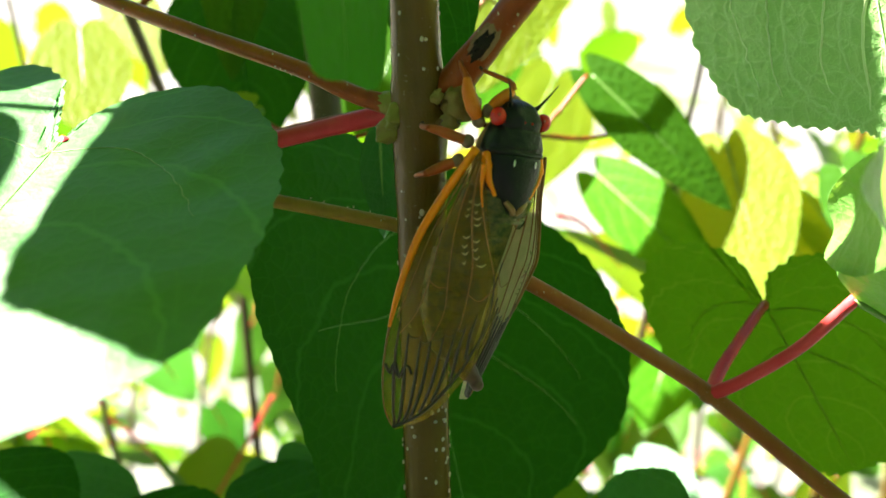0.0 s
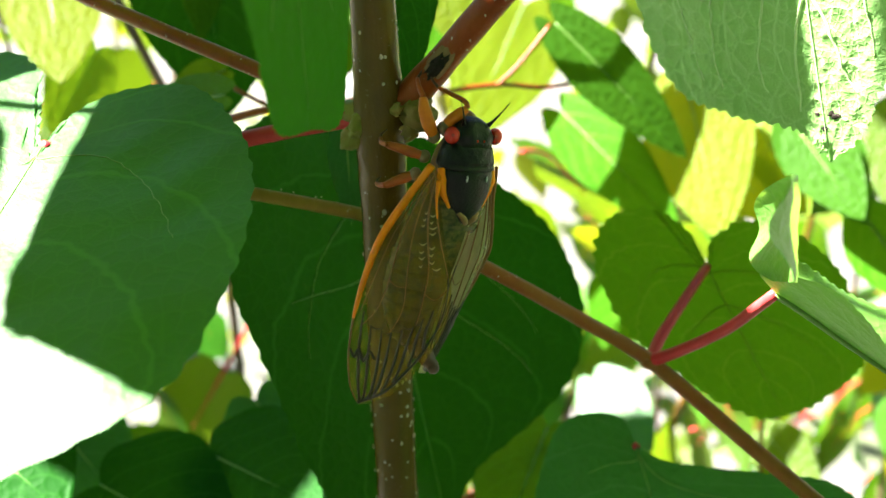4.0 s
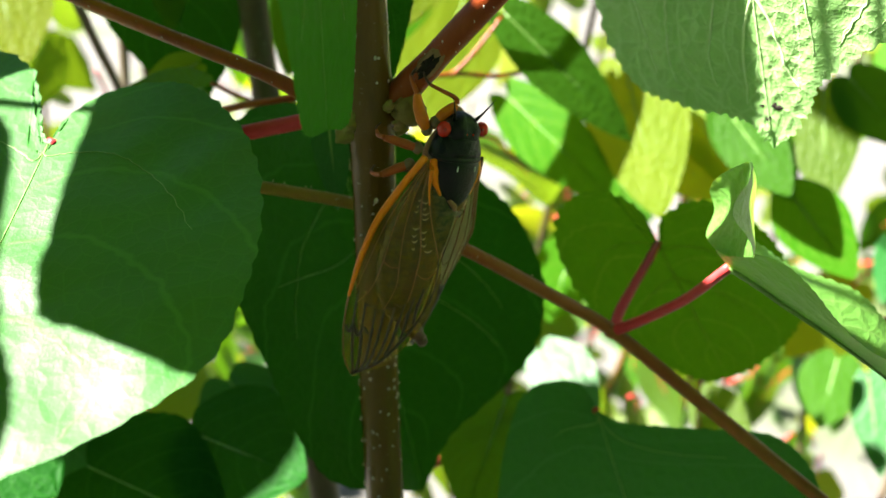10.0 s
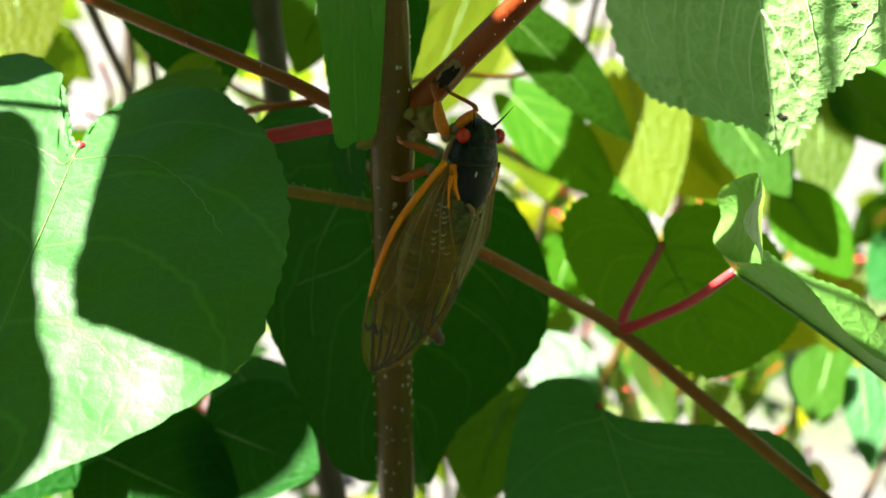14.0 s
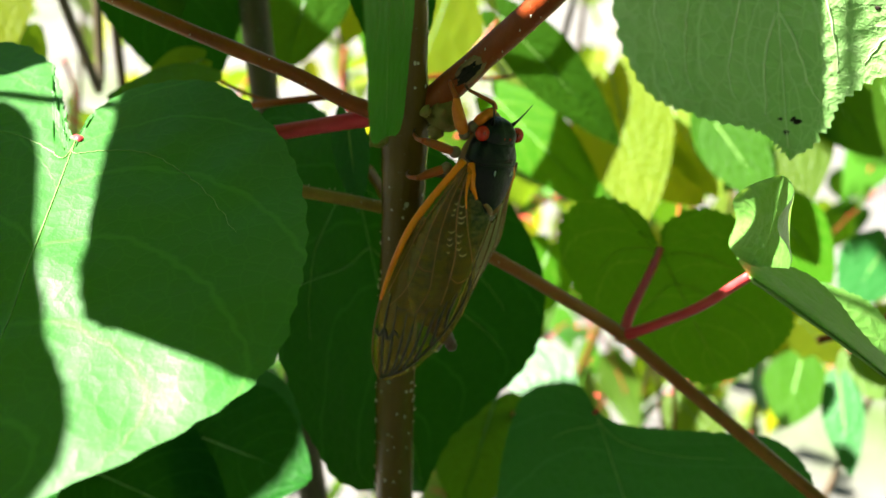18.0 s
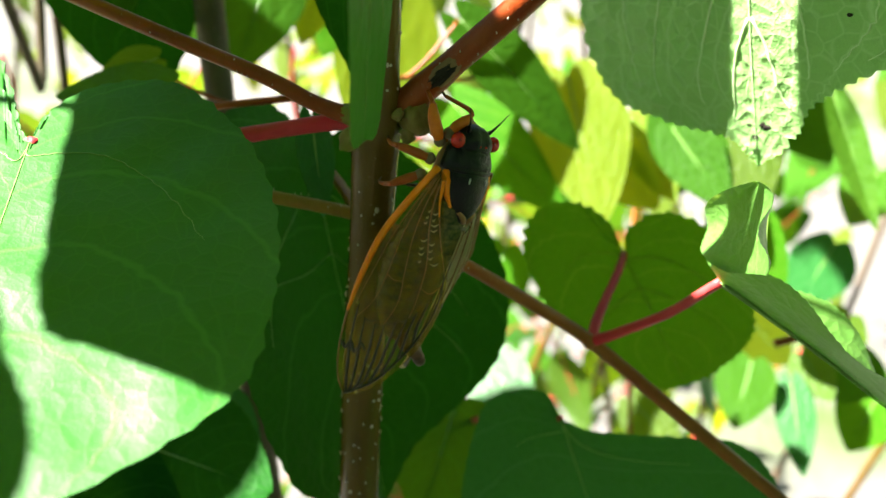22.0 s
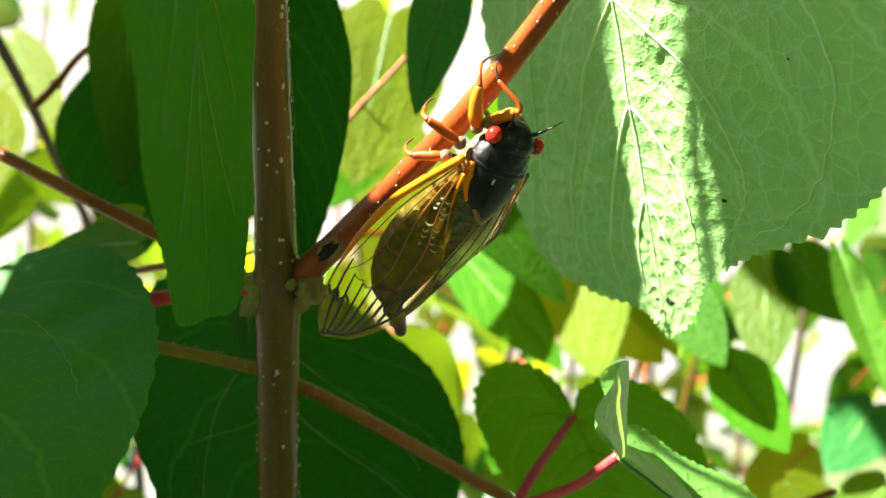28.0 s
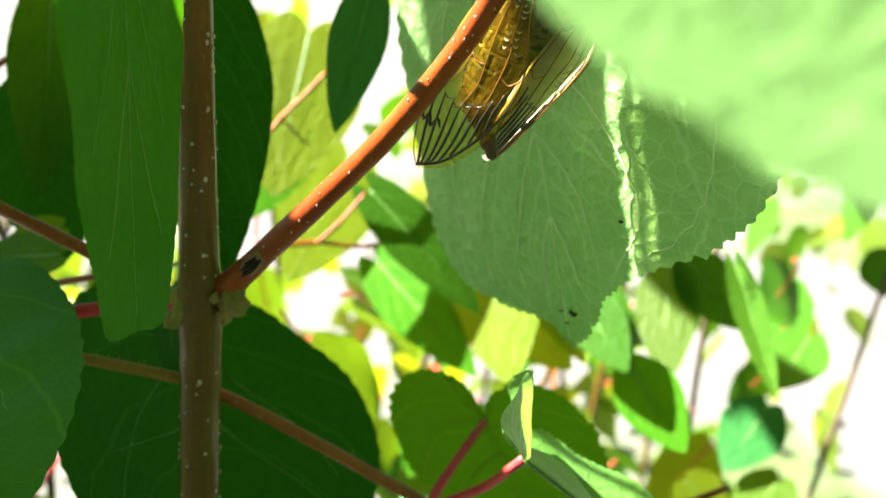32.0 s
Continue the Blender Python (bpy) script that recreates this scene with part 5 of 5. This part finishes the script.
    for sd in (-1, 1):
        part("pale_mark", ball(mm(M + 1.4 * sd, 4.0, 3.36), (0.11 * MM, 0.42 * MM, 0.10 * MM), None, 8, 6), WHITE_HAIR, meso, "small pale mark")
        part("hinge_membrane", tube([mm(M + 3.5 * sd, 4.6, 0.9), mm(M + 3.5 * sd, 3.4, 1.4), mm(M + 3.2 * sd, 2.0, 1.7), mm(M + 2.3 * sd, 0.2, 2.1)], [0.0005, 0.0006, 0.00045, 0.0002], 6, 10, rough=0.2), COSTA, ob, "orange wing hinge membrane")
        part("cross_ridge", tube([mm(M + 1.35 * sd, -0.2, 2.8), mm(M + 0.6 * sd, -0.9, 3.1), mm(M + 0.15 * sd, -1.5, 2.9)], [0.0003, 0.0004, 0.0003], 5, 8), TAWNY, meso, "pale arm of the cross-shaped ridge")
    # chest below
    part("thorax", loft([(-1.0, 2.2, -0.8, 1.6, 1.2), (1.0, 3.2, -0.6, 2.0, 2.4), (3.5, 3.55, -0.5, 2.0, 2.7), (6.0, 3.3, -0.5, 2.0, 2.4), (8.0, 2.2, -0.4, 1.6, 1.9)], 5, 28), TAWNY, ob, "tawny underside of the thorax")
    # abdomen with ringed segments
    bm = bmesh.new()
    rings = []
    for i in range(81):
        k = i / 80
        mid = curve_at([(1.2, 0.8, -0.5), (0.7, -5, -2.0), (0.0, -10, -2.9), (-0.2, -15, -3.1), (0.2, -19.8, -2.7)], k)
        r = 4.6 * (1 - k ** 3.4) ** 0.55 * (0.86 + 0.14 * min(1, k * 3)) + 0.2
        seg = (mid.y / 2.25) % 1.0
        r *= 1 - 0.05 * (1 if seg < 0.12 else 0) + 0.03 * seg
        rings.append([bm.verts.new(mm(mid.x + r * math.cos(a), mid.y, mid.z + r * 0.8 * math.sin(a))) for a in [2 * math.pi * j / 32 for j in range(32)]])
    for a, b in zip(rings, rings[1:]):
        for j in range(32):
            bm.faces.new((a[j], a[(j + 1) % 32], b[(j + 1) % 32], b[j]))
    bm.faces.new(rings[-1])
    bm.faces.new(rings[0][::-1])
    abdomen = part("abdomen", bm, ABDOMEN, ob, "dark ringed abdomen with tawny bands")
    part("tail_lobe", tube([mm(-0.2, -18.4, -2.2), mm(0.7, -19.8, -0.9), mm(1.6, -20.8, 0.4), mm(2.2, -21.5, 1.0)], [0.0015, 0.0012, 0.0009, 0.0005], 5, 12, rough=0.5), LEG_DARK, abdomen, "dark brown clasping tail lobe")
    part("tail_tip", ball(mm(1.9, -21.5, 0.7), (0.8 * MM, 0.7 * MM, 0.7 * MM), None, 12, 8), LEG_DARK, abdomen, "dark tail tip")
    for sd in (-1, 1):
        hindwing(sd, ob)
        forewing(sd, ob)
    # legs: fore femora thick, the others slim, feet on the bark
    r1, r2, r3 = (0.55, 0.85, 0.75, 0.45), (0.34, 0.28, 0.22), (0.18, 0.15, 0.08)
    leg("foreleg", [[(-2.6, 7.7, -1.2), (-3.5, 9.0, -1.3), (-4.1, 10.6, -1.8), (-4.33, 12.0, -2.2)], [(-4.3, 12.0, -2.2), (-4.4, 12.9, -3.2), (-3.9, 13.6, -4.6)],
                    [(-3.9, 13.6, -4.6), (-3.2, 14.4, -4.9), (-2.6, 15.2, -4.6)]], (r1, r2, r3), (ORANGE, LEG_BROWN), ob)
    leg("foreleg", [[(-1.9, 8.9, -0.7), (-1.2, 9.9, -0.4), (-0.4, 10.9, 0.1), (0.16, 11.5, 0.4)], [(0.16, 11.5, 0.4), (-0.1, 12.2, 0.1), (-1.2, 12.7, -1.2), (-2.2, 13.1, -2.6)],
                    [(-2.2, 13.1, -2.6), (-2.6, 13.8, -3.4), (-2.7, 14.6, -3.9)]], ((0.5, 0.7, 0.65, 0.4), r2, r3), (ORANGE, LEG_BROWN), ob)
    m1 = (0.48, 0.62, 0.55, 0.42)
    leg("middle_leg", [[(-3.6, 5.4, -1.1), (-5.0, 5.7, -1.7), (-6.4, 6.0, -2.4), (-7.5, 6.15, -3.0)], [(-7.5, 6.15, -3.0), (-7.6, 6.1, -4.2), (-6.8, 6.2, -5.8)],
                       [(-6.8, 6.2, -5.8), (-6.0, 6.4, -7.0), (-5.0, 6.8, -7.6)]], (m1, r2, r3), (LEG_BROWN, LEG_BROWN), ob)
    leg("hind_leg", [[(-4.2, 3.2, -1.4), (-5.1, 2.6, -2.0), (-6.0, 1.9, -2.7), (-6.8, 1.3, -3.2)], [(-6.8, 1.3, -3.2), (-6.9, 0.9, -4.6), (-6.2, 0.6, -6.2)],
                     [(-6.2, 0.6, -6.2), (-5.4, 0.6, -7.4), (-4.6, 0.9, -8.0)]], (m1, r2, r3), (LEG_BROWN, LEG_BROWN), ob)
    leg("middle_leg", [[(3.0, 5.2, -2.2), (3.4, 6.0, -3.6), (2.8, 6.8, -5.0), (1.8, 7.2, -5.8)], [(1.8, 7.2, -5.8), (1.0, 7.6, -6.6), (0.4, 8.0, -7.2)],
                       [(0.4, 8.0, -7.2), (-0.2, 8.4, -7.8), (-0.8, 8.9, -8.2)]], (m1, r2, r3), (LEG_BROWN, LEG_DARK), ob)
    leg("hind_leg", [[(3.0, 2.4, -2.2), (3.4, 1.6, -3.8), (2.8, 1.0, -5.4), (1.8, 0.6, -6.4)], [(1.8, 0.6, -6.4), (1.0, 0.4, -7.2), (0.2, 0.2, -7.9)],
                     [(0.2, 0.2, -7.9), (-0.4, 0.2, -8.3), (-1.0, 0.4, -8.6)]], (m1, r2, r3), (LEG_BROWN, LEG_DARK), ob)
    return ob


insect = cicada()


def motions():
    """The cicada clings to the stem, then climbs out along the side shoot."""
    walk(insect, [(t, pose(*r)) for t, *r in (
        (0.0, 0.0058, 0.0987, 1.1716, 86.5, 13.2, 31.5), (3.0, 0.0057, 0.0983, 1.1717, 87.5, 12.8, 31.8), (6.0, 0.0056, 0.0977, 1.1718, 89.8, 12.2, 31.5),
        (13.0, 0.0057, 0.0979, 1.1721, 88.8, 12.6, 30.5), (19.0, 0.0058, 0.0983, 1.1719, 86.5, 13.5, 28.5), (22.0, 0.00587, 0.0983, 1.1715, 85.3, 15.6, 26.5),
        (24.0, 0.00577, 0.0985, 1.1718, 86.6, 14.2, 30.5), (24.5, 0.0064, 0.0986, 1.1724, 89.5, 10.5, 36.5), (25.5, 0.0100, 0.0974, 1.1782, 104.0, 12.5, 39.0),
        (26.5, 0.0136, 0.0955, 1.1849, 115.0, 17.0, 39.0), (27.0, 0.0165, 0.0945, 1.1895, 115.0, 13.0, 44.0), (27.5, 0.0184, 0.0908, 1.1970, 113.0, 10.0, 36.0),
        (28.0, 0.0203, 0.0885, 1.2000, 111.0, 15.5, 25.0), (28.5, 0.0202, 0.0893, 1.1998, 110.5, 14.0, 26.0), (29.0, 0.0222, 0.0925, 1.2005, 107.0, 17.0, 22.5),
        (29.5, 0.0238, 0.0942, 1.2030, 108.0, 15.0, 17.5), (30.5, 0.0325, 0.0890, 1.2152, 106.0, 20.0, 17.5), (31.5, 0.0360, 0.0880, 1.2225, 113.0, 10.0, 15.0),
        (32.0, 0.0370, 0.0872, 1.2280, 107.0, 11.5, 9.0))])
    # the two shade casters added over the pale leaf are moved, and their shade with them
    across = leaf_frame(*PALE)[1] * MM
    for sway, rows in ((SWAY_A, ((0, 0), (6, 0), (13, -1), (16, -4), (18.5, -8), (21, -1), (23, 3), (28, 2), (29, 0), (30, -3), (31, -18), (32, -16))),
                       (SWAY_B, ((0, 0), (18.5, 0), (21, 25), (23, 44), (26.5, 35), (28, 32), (29, 8), (29.6, 0), (32, 0)))):
        at = sway.matrix_basis.copy()
        walk(sway, [(t, Matrix.Translation(across * d) @ at) for t, d in rows])

# ---- leaves of the thicket behind ----
SHAPES = []
for k in range(6):
    bm, mid = leaf_mesh("blade", 1.0, (0.62, 0.72, 0.55, 0.8, 0.66, 0.5)[k], 20, 7, notch=(0.05, 0.12, 0.0, 0.14, 0.08, 0.0)[k], bend=(0.15, 0.05, 0.25, 0.1, 0.2, 0.1)[k],
                        cup=(0.05, -0.05, 0.08, 0.0, -0.08, 0.1)[k], teeth=18, tooth=0.012, wave=0.03, seed=k * 3.1)
    me = bpy.data.meshes.new("blade")
    bm.to_mesh(me)
    bm.free()
    me.polygons.foreach_set("use_smooth", [True] * len(me.polygons))
    SHAPES.append(me)
bm = tube([(0, -0.55, -0.12), (0, -0.3, -0.03), (0, 0, 0), (0, 0.5, -0.03)], [0.016, 0.014, 0.012, 0.004], 4, 6)
STALK = bpy.data.meshes.new("petiole")
bm.to_mesh(STALK)
bm.free()
STALK.materials.append(PETIOLE)
rng = random.Random(11)
VARIANTS = {}


def blade_data(k, material):
    if (k, material.name) not in VARIANTS:
        me = SHAPES[k].copy()
        me.materials.clear()
        me.materials.append(material)
        VARIANTS[k, material.name] = me
    return VARIANTS[k, material.name]


def thicket_leaf(place, size, material, label):
    ob = thing("leaf", place, label, "leaf", "thicket leaves")
    turn = Euler((rng.uniform(-1.9, -0.5), rng.uniform(-0.7, 0.7), rng.uniform(-1.3, 1.3)))
    ob.matrix_world = Matrix.LocRotScale(place, turn, (size, size, size))
    blade = new("blade", blade_data(rng.randrange(6), material))
    blade.parent = ob
    stalk = new("petiole", STALK)
    stalk.parent = ob
    return ob


KINDS = [(LEAF_FRESH, "fresh green leaf in the thicket behind"), (LEAF_BACKLIT, "yellow-green sunlit leaf in the thicket behind"),
         (LEAF_TOP, "green leaf in the thicket behind"), (LEAF_BLUE, "bluish green shiny leaf in the thicket behind")]
for k in range(235):
    y = 0.24 + 0.36 * rng.random() ** 1.2
    x = rng.uniform(-0.62, 0.62) * (y + 0.06)
    z = 1.19 - 0.30 * y - rng.uniform(-0.02, 0.62) * (y + 0.02)
    m, label = rng.choices(KINDS, (6, 2.6 if x > 0 else 1.2, 5, 2))[0]
    thicket_leaf(Vector((x, y, z)), rng.uniform(0.028, 0.05), m, label)

# twigs that carry them
for k in range(16):
    x, y = rng.uniform(-0.3, 0.38), rng.uniform(0.27, 0.6)
    ob = thing("thicket_twig", (x, y, 0.55), "thin reddish twig in the thicket behind", "branch", "thicket twigs")
    dx, dy = rng.uniform(-0.12, 0.12), rng.uniform(-0.06, 0.06)
    part("twig", tube([(0, 0, -0.55), (dx * 0.2, dy * 0.2, 0.2), (dx * 0.6, dy * 0.5, 0.45), (dx, dy, 0.68)], [0.003, 0.002, 0.0016, 0.0008], 6, 7, rough=0.1), rng.choice((BARK, BARK_DARK, BARK_GREY)), ob)


# farther leaves, past counting
def foliage(name, count, near, far, label, material):
    bm = bmesh.new()
    uvl = bm.loops.layers.uv.new("UVMap")
    for k in range(count):
        y = near + (far - near) * rng.random() ** 1.3
        x = rng.uniform(-0.7, 0.7) * (y + 0.1)
        z = max(0.03, 1.2 - 0.05 * y - rng.uniform(0.0, 0.75) * y)
        size = rng.uniform(0.025, 0.05) * (0.8 + 0.5 * y)
        m = Matrix.LocRotScale((x, y, z), Euler((rng.uniform(-1.9, -0.2), rng.uniform(-0.8, 0.8), rng.uniform(-1.6, 1.6))), (size, size, size))
        rows = []
        for u, h in ((0, 0.05), (0.15, 0.28), (0.4, 0.36), (0.7, 0.24), (1.0, 0.0)):
            rows.append([bm.verts.new(m @ Vector((h * s, u, -0.15 * u * u + 0.05 * abs(s)))) for s in (-1, 0, 1)])
        for a, b in zip(rows, rows[1:]):
            for j in range(2):
                f = bm.faces.new((a[j], a[j + 1], b[j + 1], b[j]))
                for loop in f.loops:
                    loop[uvl].uv = (0.5, 0.5)
    return tagged(part(name, bm, material), label, "foliage", kind="stuff")




def light_block(name, count, label, material):
    """Unseen leaves added overhead and all round to cut down the sky light."""
    bm = bmesh.new()
    uvl = bm.loops.layers.uv.new("UVMap")
    for k in range(count):
        size = rng.uniform(0.08, 0.15)
        if k % 3:
            a, r = rng.uniform(-0.2, math.pi + 0.2), rng.uniform(0.6, 1.0)
            place = (r * math.cos(a), 0.05 - r * math.sin(a), rng.uniform(0.0, 1.8))
        else:
            place = (rng.uniform(-1.0, 1.0), rng.uniform(-1.0, 0.20), rng.uniform(1.60, 1.95))
        off = Vector(place) - Vector((0.0, 0.1, 1.17))
        if (off - SUN_TO * off.dot(SUN_TO)).length < 0.34 and off.dot(SUN_TO) > 0:
            continue
        m = Matrix.LocRotScale(place, Euler((rng.uniform(-1.9, -0.2), rng.uniform(-0.8, 0.8), rng.uniform(0, 6.28))), (size, size, size))
        rows = []
        for u, h in ((0, 0.05), (0.15, 0.30), (0.4, 0.40), (0.7, 0.26), (1.0, 0.0)):
            rows.append([bm.verts.new(m @ Vector((h * s, u, -0.15 * u * u + 0.05 * abs(s)))) for s in (-1, 0, 1)])
        for a1, b1 in zip(rows, rows[1:]):
            for j in range(2):
                f = bm.faces.new((a1[j], a1[j + 1], b1[j + 1], b1[j]))
                for loop in f.loops:
                    loop[uvl].uv = (0.5, 0.5)
    return tagged(part(name, bm, material), label, "foliage", kind="stuff")


# unseen crown added overhead to block sky light, open where the sun comes through
def crown(count):
    for k in range(5):
        a = 0.6 + 0.55 * k
        tip = Vector((-0.30 * math.cos(a - 0.9) - 0.05, 0.12 + 0.34 * math.sin(a - 0.6), 1.46 + 0.03 * k))
        root = Vector((-0.0085, 0.1065, 1.39))
        ob = thing("sky_block_branch", root, "unseen brown branch added among the sky-blocking leaves", "branch", "crown branches")
        part("branch", tube([(0, 0, 0), (tip - root) * 0.45 + Vector((0, 0, 0.03)), tip - root], [0.0014, 0.0011, 0.0006], 8, 8, rough=0.08), BARK, ob)
    made = 0
    while made < count:
        way = (Vector((-0.40, 0.48, 0.78)) + Vector((rng.uniform(-0.5, 0.5), rng.uniform(-0.5, 0.5), 0))).normalized()
        at = Vector((-0.03, 0.085, 1.17)) + way * rng.uniform(0.26, 0.46)
        side, up = at.dot(SUN_SIDE), at.dot(SUN_UP)
        if at.z < 1.36 or (-0.03 < side < 0.165 and 0.69 < up < 0.83) or (0.03 < side < 0.19 and 0.77 < up < 0.92) or (0.14 < side < 0.30 and 0.70 < up < 0.835):
            made += 0.2
            continue
        made += 1
        size = rng.uniform(0.05, 0.07)
        ob = thing("leaf", at, "unseen green leaf added overhead to block the sky", "leaf", "crown leaves")
        ob.matrix_world = Matrix.LocRotScale(at, Euler((rng.uniform(-0.6, 0.3), rng.uniform(-0.4, 0.4), rng.uniform(-3.1, 3.1))), (size, size, size))
        new("blade", blade_data(rng.randrange(6), LEAF_TOP)).parent = ob
        new("petiole", STALK).parent = ob


crown(60)
# added out of view, only to darken the shade
light_block("surrounding_foliage", 2600, "unseen dense leaves added all round to block sky light", LEAF_SHADE)
foliage("undergrowth", 90, 0.34, 0.7, "mixed green leaves of the undergrowth", LEAF_TOP)
foliage("distant_foliage", 520, 0.5, 2.2, "mass of sunlit leaves far behind the sapling", LEAF_FRESH)
foliage("distant_foliage", 170, 0.6, 2.4, "yellowish leaves far behind, coloured as if sunlit", LEAF_BACKLIT)

motions()
